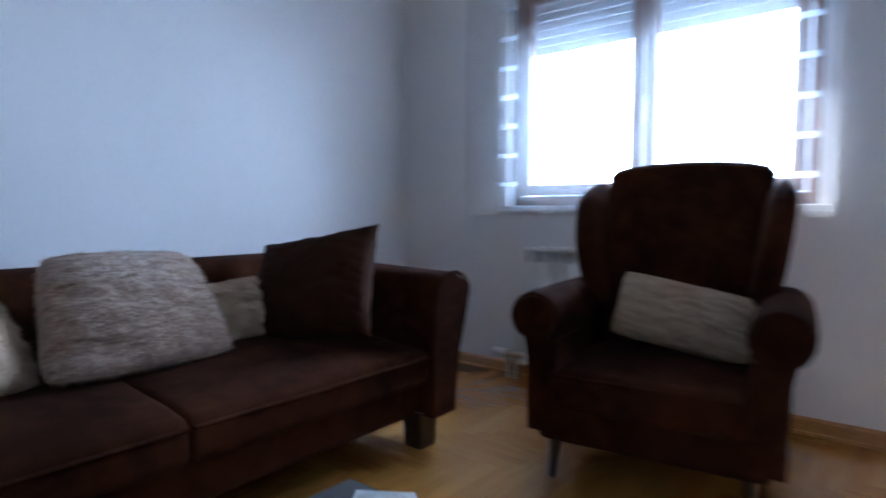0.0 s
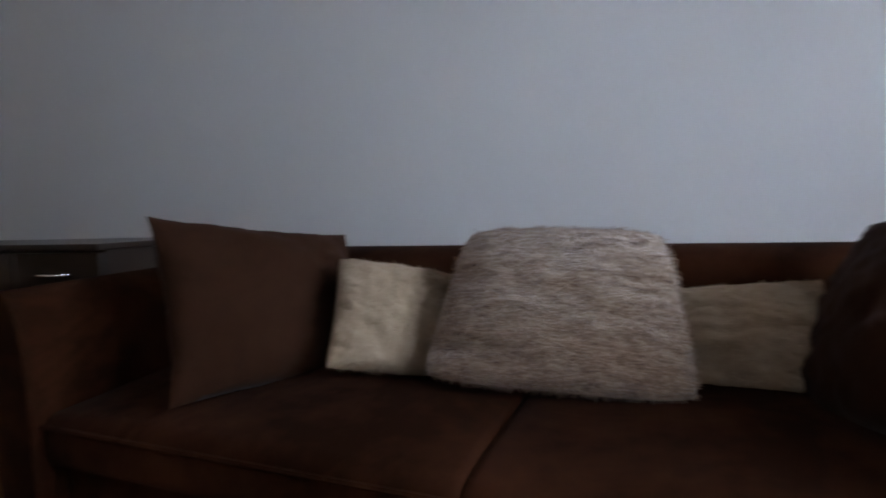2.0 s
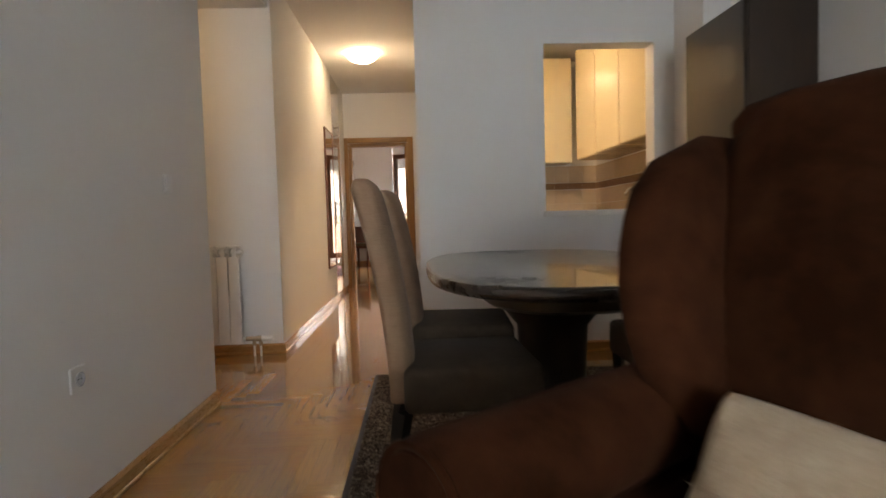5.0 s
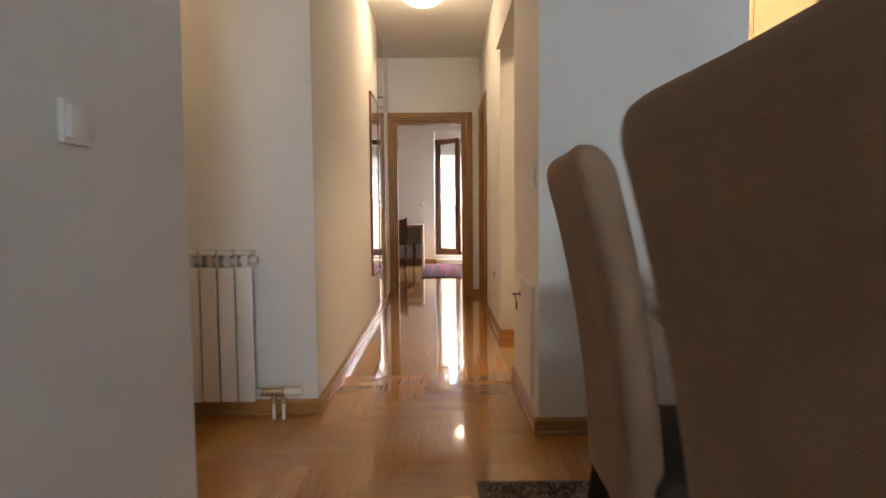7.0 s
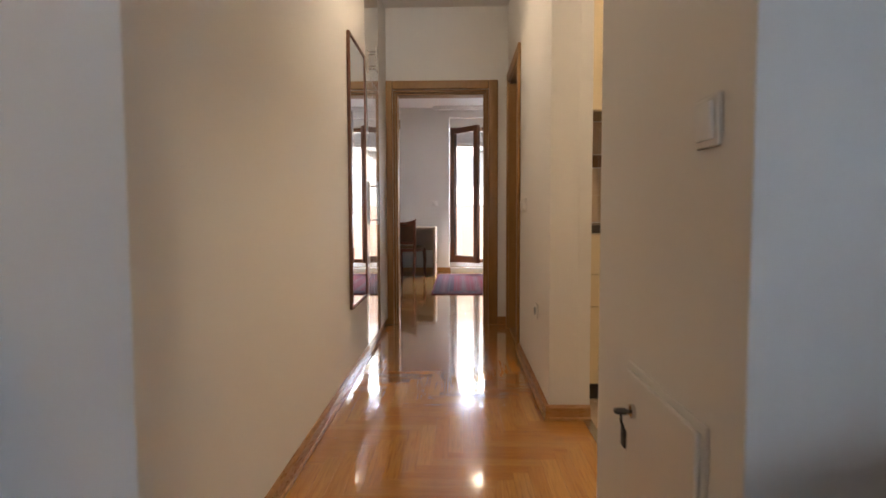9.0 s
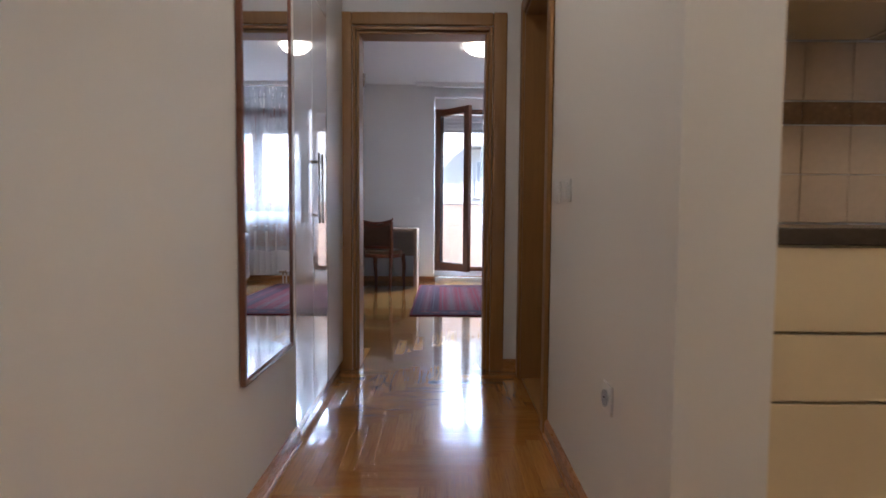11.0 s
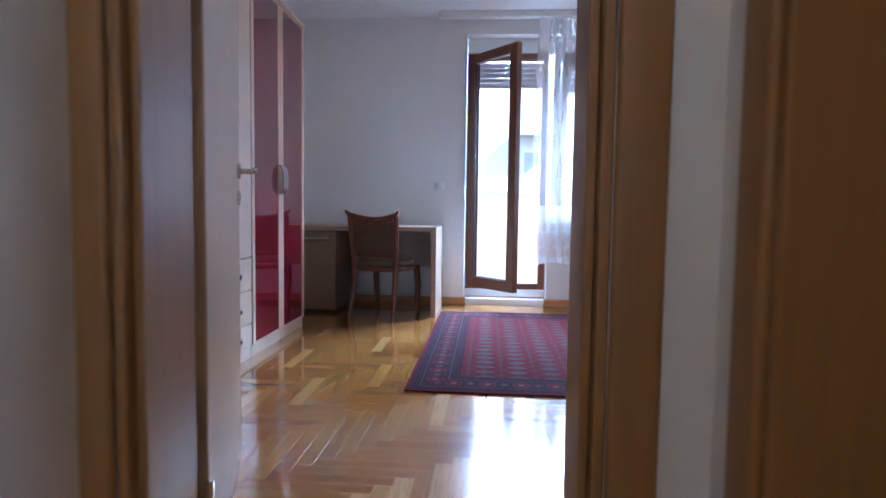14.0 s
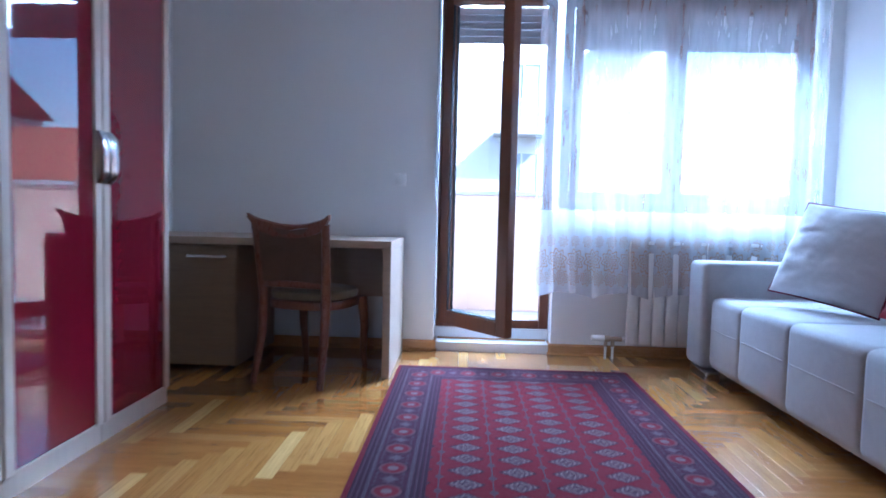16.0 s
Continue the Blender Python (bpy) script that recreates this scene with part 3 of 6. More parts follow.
def lever(parent, m, mat):
    """A lever handle with its rose, and a key plate below."""
    bm = bmesh.new()
    rod(bm, (0, 0, 0), (0, -0.01, 0), 0.025, seg=20)
    rod(bm, (0, 0, 0), (0, -0.055, 0), 0.009)
    tube(bm, [(0, -0.052, 0), (0.03, -0.057, 0), (0.08, -0.057, 0), (0.118, -0.05, -0.004)], [0.0095, 0.0095, 0.0085, 0.007])
    bmesh.ops.transform(bm, matrix=m, verts=bm.verts[:])
    part("door_handle", bm, mat, parent, "brushed steel lever handle")
    bm = bmesh.new()
    rod(bm, (0, 0, -0.09), (0, -0.009, -0.09), 0.024, seg=20)
    bmesh.ops.transform(bm, matrix=m, verts=bm.verts[:])
    part("key_plate", bm, mat, parent)


leaf = thing("door_leaf", pose(0.565, -8.335, 0, 0, 0, -71), "pale beech interior door standing open into the bedroom", "door")
# local x runs from the hinge to the free edge
boxpart("panel", leaf, LEAFW, 0.0, 0.80, -0.02, 0.02, 0.008, 1.985, r=0.003)
boxpart("edge_strip", leaf, DOORW, 0.8005, 0.806, -0.0205, 0.0205, 0.008, 1.985, r=0.002)
lever(leaf, pose(0.745, -0.02, 1.0, 0, 0, 180) @ Matrix.Diagonal((1, -1, 1, 1)), CHROME)
lever(leaf, pose(0.745, 0.02, 1.0, 0, 0, 180), CHROME)
for z in (0.25, 1.75):
    bm = bmesh.new()
    rod(bm, (-0.008, -0.022, z - 0.04), (-0.008, -0.022, z + 0.04), 0.008)
    part("hinge", bm, CHROME, leaf)

door_bath = thing("door_2", Matrix(), "tan beech bathroom door frame, its door open inwards", "door", kind="structure")
architrave(door_bath, "x", -0.40, 1, -7.90, -7.14, 2.02, 0.08)
for nm, dims in (("jamb", (-0.535, -0.392, -7.899, -7.88, 0.001, 2.02)), ("jamb", (-0.535, -0.392, -7.16, -7.141, 0.001, 2.02)), ("jamb_head", (-0.535, -0.392, -7.879, -7.161, 2.0, 2.019)), ("threshold", (-0.53, -0.40, -7.879, -7.161, 0.0, 0.014))):
    boxpart(nm, door_bath, DOORW, *dims, r=0.004)
bleaf = thing("door_leaf", pose(-0.54, -7.175, 0, 0, 0, 172), "tan beech bathroom door standing open", "door")
boxpart("panel", bleaf, DOORW, 0.0, 0.70, -0.02, 0.02, 0.008, 2.0, r=0.003)
lever(bleaf, pose(0.64, -0.02, 1.03, 0, 0, 180) @ Matrix.Diagonal((1, -1, 1, 1)), CHROME)

# hatch sill
bm = bmesh.new()
box(bm, -1.995, -1.215, -4.07, -3.88, 0.925, 0.965, 0.004)
setting("hatch_sill", bm, SATINW, "white painted sill of the kitchen hatch")

# ---- windows ----


def frame_rect(name, parent, mat, x0, x1, z0, z1, y0, y1, w, r=0.006):
    """Four bars round a rectangle, mitred by butting."""
    boxpart(name, parent, mat, x0, x0 + w, y0, y1, z0, z1, r=r)
    boxpart(name, parent, mat, x1 - w, x1, y0, y1, z0, z1, r=r)
    boxpart(name, parent, mat, x0 + w + 0.0005, x1 - w - 0.0005, y0, y1, z0, z0 + w, r=r)
    boxpart(name, parent, mat, x0 + w + 0.0005, x1 - w - 0.0005, y0, y1, z1 - w, z1, r=r)


def pane(parent, x0, x1, z0, z1, y):
    ob = boxpart("pane", parent, GLASS, x0, x1, y - 0.004, y + 0.004, z0, z1, r=0.0)
    ob.visible_shadow = False
    return ob


def shutter(parent, x0, x1, z0, z1, y):
    """The lowered part of a roller shutter, slat by slat."""
    n = max(2, round((z1 - z0) / 0.045))
    h = (z1 - z0) / n
    for k in range(n):
        bm = bmesh.new()
        za = z0 + k * h
        loft(bm, [[(x, y - 0.005, za), (x, y - 0.009, za + h * 0.5), (x, y - 0.005, za + h * 0.94), (x, y + 0.005, za + h * 0.94), (x, y + 0.001, za + h * 0.5), (x, y + 0.005, za)] for x in (x0, x1)])
        part("slat", bm, SHUT, parent)


wl = thing("window_1", pose(0, -0.08, 0), "brown wooden two-sash window with a part-lowered shutter", "window", kind="structure")
frame_rect("window_frame", wl, WINW, -1.54, -0.10, 0.92, 2.10, 3.24, 3.31, 0.05)
for a, b in ((-1.485, -0.825), (-0.815, -0.155)):
    frame_rect("sash", wl, WINW, a, b, 0.975, 2.045, 3.215, 3.275, 0.055)
    pane(wl, a + 0.05, b - 0.05, 1.02, 2.0, 3.25)
shutter(wl, -1.49, -0.15, 1.74, 2.05, 3.33)
boxpart("window_sill", wl, SATINW, -1.58, -0.06, 3.12, 3.235, 0.885, 0.919, r=0.006)
bm = bmesh.new()
rod(bm, (-0.80, 3.21, 1.42), (-0.80, 3.19, 1.42), 0.012)
tube(bm, [(-0.80, 3.185, 1.42), (-0.80, 3.182, 1.36), (-0.80, 3.184, 1.30)], 0.007)
part("window_handle", bm, CHROME, wl)

wb = thing("window_2", Matrix(), "brown wooden two-sash bedroom window with a part-lowered shutter", "window", kind="structure")
frame_rect("window_frame", wb, WINW, -2.26, -0.645, 0.95, 2.36, -12.80, -12.73, 0.06)
for a, b in ((-2.195, -1.375), (-1.365, -0.71)):
    frame_rect("sash", wb, WINW, a, b, 1.015, 2.295, -12.76, -12.70, 0.06)
    pane(wb, a + 0.055, b - 0.055, 1.07, 2.24, -12.735)
shutter(wb, -2.19, -0.72, 2.02, 2.30, -12.82)
boxpart("window_sill", wb, SATINW, -2.275, -0.645, -12.73, -12.56, 0.925, 0.95, r=0.006)
boxpart("lintel_box", wb, SATINW, -2.275, 0.165, -12.79, -12.71, 2.362, 2.498, r=0.004, label="white shutter box cover")

bd = thing("balcony_door", Matrix(), "brown wooden balcony door standing ajar into the bedroom", "door")
frame_rect("door_frame", bd, WINW, -0.595, 0.165, 0.14, 2.36, -12.80, -12.72, 0.06)
boxpart("threshold", bd, SATINW, -0.598, 0.168, -12.85, -12.715, 0.061, 0.139, r=0.004, label="white threshold step")
shutter(bd, -0.54, 0.11, 2.06, 2.30, -12.83)
sash = new("door_leaf")
sash.parent = bd
sash.matrix_local = pose(0.125, -12.715, 0, 0, 0, 180 - 49)
# local x from the hinge outwards, y across the leaf
for dims in ((0.0, 0.085), (0.555, 0.64)):
    boxpart("stile", sash, WINW, dims[0], dims[1], -0.03, 0.03, 0.17, 2.33, r=0.008)
for za, zb in ((0.17, 0.265), (2.245, 2.33)):
    boxpart("rail", sash, WINW, 0.0855, 0.5545, -0.03, 0.03, za, zb, r=0.008)
ob = boxpart("pane", sash, GLASS, 0.08, 0.56, -0.004, 0.004, 0.26, 2.25, r=0.0)
ob.visible_shadow = False
for dims in ((0.086, 0.092, -0.026, -0.012, 0.266, 2.244), (0.548, 0.554, -0.026, -0.012, 0.266, 2.244), (0.086, 0.554, -0.026, -0.012, 0.266, 0.272), (0.086, 0.554, 0.012, 0.026, 0.266, 0.272), (0.086, 0.092, 0.012, 0.026, 0.266, 2.244), (0.548, 0.554, 0.012, 0.026, 0.266, 2.244)):
    boxpart("gasket", sash, GASKET, *dims, r=0.0)
bm = bmesh.new()
rod(bm, (0.597, 0.03, 1.22), (0.597, 0.065, 1.22), 0.013)
tube(bm, [(0.597, 0.062, 1.22), (0.56, 0.068, 1.22), (0.49, 0.066, 1.215)], 0.0085)
part("door_handle", bm, CHROME, sash, "silver lever handle")
for z in (0.3, 2.2):
    bm = bmesh.new()
    rod(bm, (-0.012, 0.02, z - 0.045), (-0.012, 0.02, z + 0.045), 0.009)
    part("hinge", bm, CHROME, sash)
bm = bmesh.new()
box(bm, 0.172, 0.185, -12.598, -12.575, 0.98, 1.13, 0.004)
box(bm, 0.174, 0.183, -12.574, -12.565, 0.99, 1.12, 0.003)
tagged(finish("shutter_strap_winder", bm, PLAST), "white plastic shutter strap winder on the wall edge", "strap winder")
bm = bmesh.new()
box(bm, 0.176, 0.181, -12.597, -12.579, 1.13, 2.50, 0.0)
tagged(finish("shutter_strap", bm, SHUT), "grey woven shutter strap hanging beside the balcony door", "strap")

# ---- ceiling lamps ----


def dome_lamp(x, y, z, r, glass, label):
    t = thing("ceiling_lamp", pose(x, y, z), label, "ceiling lamp")
    bm = bmesh.new()
    lathe(bm, [(r * 0.9, -0.02), (r * 0.92, 0.0)], 32)
    part("base_plate", bm, PLAST, t)
    bm = bmesh.new()
    lathe(bm, [(0.012, -0.105), (r * 0.35, -0.10), (r * 0.7, -0.078), (r * 0.92, -0.045), (r, -0.022), (r * 0.97, -0.014)], 40)
    part("shade", bm, glass, t, "glowing frosted glass dome")
    for k in range(3):
        bm = bmesh.new()
        a = 2 * math.pi * k / 3 + 0.5
        rod(bm, (r * 1.0 * math.cos(a), r * 1.0 * math.sin(a), -0.035), (r * 1.05 * math.cos(a), r * 1.05 * math.sin(a), -0.002), 0.006)
        part("clip", bm, CHROME, t)


dome_lamp(0.17, -6.15, H, 0.17, LAMPG, "round frosted glass hall ceiling lamp, lit warm")
dome_lamp(1.55, -3.55, 2.44, 0.14, LAMPN, "round frosted glass lamp under the entrance niche soffit, lit")
dome_lamp(-0.33, -10.75, 2.66, 0.17, LAMPB, "round frosted glass bedroom ceiling lamp, lit")

# ---- living room furniture ----


def pillow(bm, w, h, t, n=46, ear=0.05, wrinkle=0.006, seed=0, taper=0.0, corner=0.0):
    """A stuffed cushion lying in the local xz-plane, its base at z = 0, with pulled-out corners and creases."""
    grid = {}
    rng = random.Random(seed)
    folds = [(rng.choice((-1, 1)), rng.uniform(-0.75, 0.6), rng.uniform(-0.5, 0.5), rng.uniform(0.06, 0.12), rng.uniform(0.3, 0.8), rng.uniform(-0.1, 0.45)) for _ in range(9)]
    for side in (-1, 1):
        for i in range(n + 1):
            for j in range(n + 1):
                u, v = 2 * i / n - 1, 2 * j / n - 1
                if side == 1 and (i in (0, n) or j in (0, n)):
                    grid[side, i, j] = grid[-1, i, j]
                    continue
                blunt = corner * (u * v) ** 4
                pinch = 1 - ear * (1 - v * v) * abs(u) ** 3 - blunt, 1 - ear * (1 - u * u) * abs(v) ** 3 - blunt
                fat = ((1 - u * u) * (1 - v * v)) ** 0.42
                p = Vector((u * 3 + seed, v * 3, side))
                wr = wrinkle * (noise.noise(p) + 0.6 * noise.noise(p * 2.7)) * min(1, fat * 2.5)
                crease = noise.noise(Vector((u * 1.3 + seed, v * 5 + u * 2, side * 3)))
                wr -= wrinkle * 0.9 * max(0, 1 - abs(crease) * 5) * abs(u) * min(1, fat * 2)
                for end, at, slope, wide, deep, reach in folds:
                    along = max(0.0, min(1.0, (u * end - reach) / 0.5))
                    off = (v - at - slope * (1 - u * end) * 0.5) / wide
                    wr -= wrinkle * deep * along * (math.exp(-off * off) - 0.6 * math.exp(-(off - 1.6) ** 2)) * min(1, fat * fat * 2.2)
                grid[side, i, j] = bm.verts.new((u * w / 2 * pinch[0] * (1 - taper * (v + 1) / 2) * (1 - taper * 0.4 * max(0, v - 0.6) ** 2), side * (t / 2 * fat + wr), h / 2 + v * h / 2 * pinch[1]))
    for side in (-1, 1):
        for i in range(n):
            for j in range(n):
                q = [grid[side, i, j], grid[side, i + 1, j], grid[side, i + 1, j + 1], grid[side, i, j + 1]]
                bm.faces.new(q if side == -1 else q[::-1])


def cushion(name, m, w, h, t, mat, label, ear=0.05, wrinkle=0.008, seed=0, category="cushion", taper=0.0, corner=0.0):
    bm = bmesh.new()
    pillow(bm, w, h, t, ear=ear, wrinkle=wrinkle, seed=seed, taper=taper, corner=corner)
    ob = finish(name, bm, mat)
    ob.matrix_world = m
    for f in ob.data.polygons:
        f.use_smooth = True
    return tagged(ob, label, category)


def strands(name, parent, material, source, count, length, droop, width=0.0012, up_only=False):
    """Loose pile: thin tapering hairs rooted over a mesh, joined into one piece."""
    polys = [p for p in source.polygons if not up_only or p.normal.z > 0.3]
    areas = np.array([p.area for p in polys])
    picks = np.random.choice(len(polys), count, p=areas / areas.sum())
    verts, faces = [], []
    for k in picks:
        p = polys[k]
        w = np.random.dirichlet(np.ones(len(p.vertices)))
        root = sum((source.vertices[v].co * float(q) for v, q in zip(p.vertices, w)), Vector())
        d = (p.normal * 0.55 + Vector(np.random.normal(0, 0.55, 3)) + Vector(droop)).normalized()
        side = d.cross(Vector(np.random.normal(0, 1, 3))).normalized() * width
        tip = root + d * length * random.uniform(0.5, 1.2)
        bend = root + d * length * 0.5 + p.normal * length * 0.15
        n = len(verts)
        verts += [root - side, root + side, bend + side * 0.8, bend - side * 0.8, tip]
        faces += [(n, n + 1, n + 2, n + 3), (n + 3, n + 2, n + 4)]
    me = bpy.data.meshes.new(name)
    me.from_pydata(verts, [], faces)
    me.materials.append(material)
    ob = new(name, me)
    ob.parent = parent
    return tagged(ob, kind="stuff")


def spline(pts, n):
    """A smooth line through points, n steps to each span."""
    out = []
    for i in range(len(pts) - 1):
        p = [Vector(pts[max(0, min(len(pts) - 1, i + k))]) for k in (-1, 0, 1, 2)]
        for q in range(n):
            u = q / n
            out.append(tuple(0.5 * (2 * p[1] + (p[2] - p[0]) * u + (2 * p[0] - 5 * p[1] + 4 * p[2] - p[3]) * u * u + (3 * p[1] - p[0] - 3 * p[2] + p[3]) * u ** 3)))
    return out + [tuple(pts[-1])]


def roll_arm(parent, x, side, y0, y1, z, r, mat, name="arm"):
    """An upholstered arm: an upright panel under an outward roll, with a pleated disc at its front end."""
    bm = bmesh.new()
    prof = []
    for k in range(15):
        a = radians(-60 + 300 * k / 14)
        prof.append((x + side * (0.02 + r * math.cos(a)), z + r * math.sin(a)))
    prof += [(x - side * r * 0.62, z - r * 0.9), (x - side * r * 0.62, 0.16), (x + side * 0.045, 0.16), (x + side * 0.05, z - r * 1.6)]
    rings = []
    for yy, k in ((y0, 0.94), (y0 + 0.02, 1.0), ((y0 + y1) / 2, 1.02), (y1, 1.0)):
        rings.append([(x + (px - x) * k, yy, z + (pz - z) * (k if pz > z - r else 1)) for px, pz in prof])
    loft(bm, rings)
    arm = part(name, bm, mat, parent)
    bm = bmesh.new()
    rod(bm, (x + side * 0.02, y0 - 0.012, z), (x + side * 0.02, y0 + 0.01, z), r * 0.80, r * 0.88, seg=24)
    part("front_disc", bm, mat, arm)
    bm = bmesh.new()
    tube(bm, [(x + side * 0.02 + r * 0.9 * math.cos(radians(a)), y0 - 0.006, z + r * 0.9 * math.sin(radians(a))) for a in range(-60, 245, 15)], 0.006, 6)
    part("piping", bm, mat, arm)
    return arm


def armchair(m, label):
    t = thing("wing_armchair", m, label, "armchair", "pair of wing armchairs")
    bm = bmesh.new()
    box(bm, -0.345, 0.345, -0.37, 0.33, 0.13, 0.27, 0.03, 3)
    part("seat_frame", bm, SUEDE, t)
    bm = bmesh.new()
    box(bm, -0.29, 0.29, -0.415, 0.20, 0.25, 0.385, 0.04, 4)
    for v in bm.verts:
        if v.co.z > 0.35:
            v.co.z += 0.03 * max(0, 1 - (v.co.x / 0.3) ** 2) * max(0, 1 - ((v.co.y + 0.1) / 0.36) ** 2)
    part("seat_cushion", bm, SUEDE, t)
    bm = bmesh.new()
    tube(bm, [(-0.285, -0.418, 0.37), (0.285, -0.418, 0.37)], 0.006, 6)
    part("piping", bm, SUEDE, t)
    for s in (-1, 1):
        roll_arm(t, s * 0.335, s, -0.365, 0.22, 0.545, 0.085, SUEDE)
    # back: a raked slab with rounded shoulders and a rolled top
    bm = bmesh.new()
    rings = []
    for k in range(13):
        f = k / 12
        z = 0.34 + 0.71 * f
        y = 0.155 + 0.17 * f
        wdt = 0.285 + 0.03 * math.sin(f * 2.6) - (0.03 * max(0, (f - 0.82) / 0.18) ** 2)
        th = 0.075 + 0.02 * math.sin(math.pi * f) if k < 12 else 0.055
        ring = []
        for q in range(20):
            a = 2 * math.pi * q / 20
            cx, sy = math.cos(a), math.sin(a)
            px = wdt * math.copysign(abs(cx) ** 0.35, cx)
            py = th * math.copysign(abs(sy) ** 0.6, sy)
            ring.append((px, y + py, z + (0.02 * (1 - (px / wdt) ** 2) if k > 9 else 0)))
        rings.append(ring)
    loft(bm, rings)
    part("backrest", bm, SUEDE, t)
    bm = bmesh.new()
    tube(bm, [(0.30 * f, 0.335 - 0.02 * f * f, 1.03 - 0.022 * f * f) for f in (-1, -0.92, -0.7, -0.35, 0, 0.35, 0.7, 0.92, 1)], [0.03, 0.05, 0.058, 0.06, 0.06, 0.06, 0.058, 0.05, 0.03], 18)
    part("top_roll", bm, SUEDE, t)
    for s in (-1, 1):
        bm = bmesh.new()
        rings = []
        for k in range(11):
            f = k / 10
            z = 0.54 + 0.47 * f
            y_back = 0.22 + 0.13 * f
            cap = math.sqrt(max(0.02, 1 - max(0, (f - 0.8) / 0.2) ** 2))
            reach = (0.07 + 0.21 * math.sin(math.pi * min(1, 0.08 + f * 0.74)) ** 0.8) * (0.45 + 0.55 * cap)
            ring = []
            for q in range(16):
                a = 2 * math.pi * q / 16
                yy = y_back - reach / 2 + reach / 2 * math.copysign(abs(math.cos(a)) ** 0.7, math.cos(a))
                xx = s * (0.268 + 0.056 * f + 0.10 * (y_back - yy)) + 0.05 * cap * math.copysign(abs(math.sin(a)) ** 0.8, math.sin(a))
                ring.append((xx, yy, z))
            rings.append(ring)
        loft(bm, rings)
        part("wing", bm, SUEDE, t)
    for x, y in ((-0.29, -0.32), (0.29, -0.32), (-0.29, 0.28), (0.29, 0.28)):
        bm = bmesh.new()
        rod(bm, (x * 1.04, y * 1.04, 0.0), (x, y, 0.155), 0.013, 0.027, seg=10)
        part("leg", bm, LEGW, t)
    return t


ARM1 = pose(-0.465, 2.47, 0, 0, 0, 7) @ Matrix.Scale(0.995, 4)
armchair(ARM1, "dark brown suede wing armchair by the window")
ARM2 = pose(-0.895, -0.62, 0, 0, 0, 127) @ Matrix.Scale(1.06, 4)
armchair(ARM2, "dark brown suede wing armchair between sofa and table")
SOFT = []
SOFT.append(cushion("cushion", ARM1 @ pose(0.03, -0.04, 0.41, -22, 11, 8), 0.47, 0.25, 0.13, CREAM, "small cream fleecy cushion on the armchair", 0.04, 0.008, 3, corner=0.07))
SOFT.append(cushion("cushion", ARM2 @ pose(0.03, -0.06, 0.38, -26, 11, 8), 0.52, 0.25, 0.13, CREAM, "small cream fleecy cushion on the armchair", 0.04, 0.008, 5, corner=0.07))

# sofa: local x along its length, front towards -y
SOFA = pose(-1.62, 1.03, 0, 0, 0, 90)
sofa = thing("sofa", SOFA, "dark brown suede two-seat sofa against the wall", "sofa")
boxpart("base", sofa, SUEDE, -1.05, 1.05, -0.40, 0.40, 0.12, 0.28, r=0.03, seg=3)
for k, (a, b) in enumerate(((-0.98, 0.072), (0.048, 0.98))):
    bm = bmesh.new()
    box(bm, a, b, -0.45, 0.28, 0.25, 0.41, 0.035, 4)
    bmesh.ops.subdivide_edges(bm, edges=[e for e in bm.edges if e.calc_length() > 0.3], cuts=6, use_grid_fill=True)
    mid, half = (a + b) / 2, (b - a) / 2
    for v in bm.verts:
        if v.co.z > 0.37:
            v.co.z += 0.02 * max(0, 1 - ((v.co.x - mid) / half) ** 2) * max(0, 1 - ((v.co.y + 0.1) / 0.42) ** 2) + 0.008 * noise.noise(v.co * 6) - 0.035 * min(1, max(0, -v.co.y / 0.45))
    c = part("seat_cushion", bm, SUEDE, sofa)
    bm = bmesh.new()
    tube(bm, [(a + 0.02, -0.452, 0.352), (b - 0.02, -0.452, 0.352)], 0.006, 6)
    part("piping", bm, SUEDE, c)
bm = bmesh.new()
rings = []
for x in (-1.07, -1.05, -0.5, 0.0, 0.5, 1.05, 1.07):
    k = 0.93 if abs(x) > 1.06 else 1.0
    rings.append([(x, 0.42 + (y - 0.42) * k, z * k + 0.35 * (1 - k)) for y, z in spline(((0.24, 0.28), (0.27, 0.52), (0.31, 0.64), (0.36, 0.685), (0.45, 0.70), (0.53, 0.68), (0.57, 0.60)), 3) + [(0.56, 0.14), (0.30, 0.14)]])
loft(bm, rings)
part("backrest", bm, SUEDE, sofa)
for s in (-1, 1):
    bm = bmesh.new()
    prof = [(0.96, 0.13), (0.965, 0.45), (0.98, 0.57), (1.01, 0.635), (1.07, 0.66), (1.13, 0.648), (1.17, 0.605), (1.165, 0.55), (1.11, 0.36), (1.08, 0.13)]
    prof = prof[:1] + spline(prof[1:-1], 4) + prof[-1:]
    rings = []
    for yy, k, dz in ((-0.475, 0.96, -0.006), (-0.466, 0.985, -0.002), (-0.45, 1.0, 0.0), (0.0, 1.0, 0.012), (0.52, 1.0, 0.02)):
        rings.append([(s * (1.05 + (px - 1.05) * k), yy, pz * (0.99 if k < 1 else 1) + dz * (pz > 0.4)) for px, pz in prof])
    loft(bm, rings)
    arm = part("arm", bm, SUEDE, sofa)
    bm = bmesh.new()
    tube(bm, [(s * px, -0.472, pz) for px, pz in prof], 0.007, 6)
    part("piping", bm, SUEDE, arm)
for x in (-0.99, 0.99):
    for y in (-0.38, 0.46):
        bm = bmesh.new()
        bmesh.ops.create_cone(bm, cap_ends=True, segments=4, radius1=0.056, radius2=0.064, depth=0.139, matrix=pose(x, y, 0.07, 0, 0, 45))
        part("leg", bm, LEGW, sofa, smooth=False)

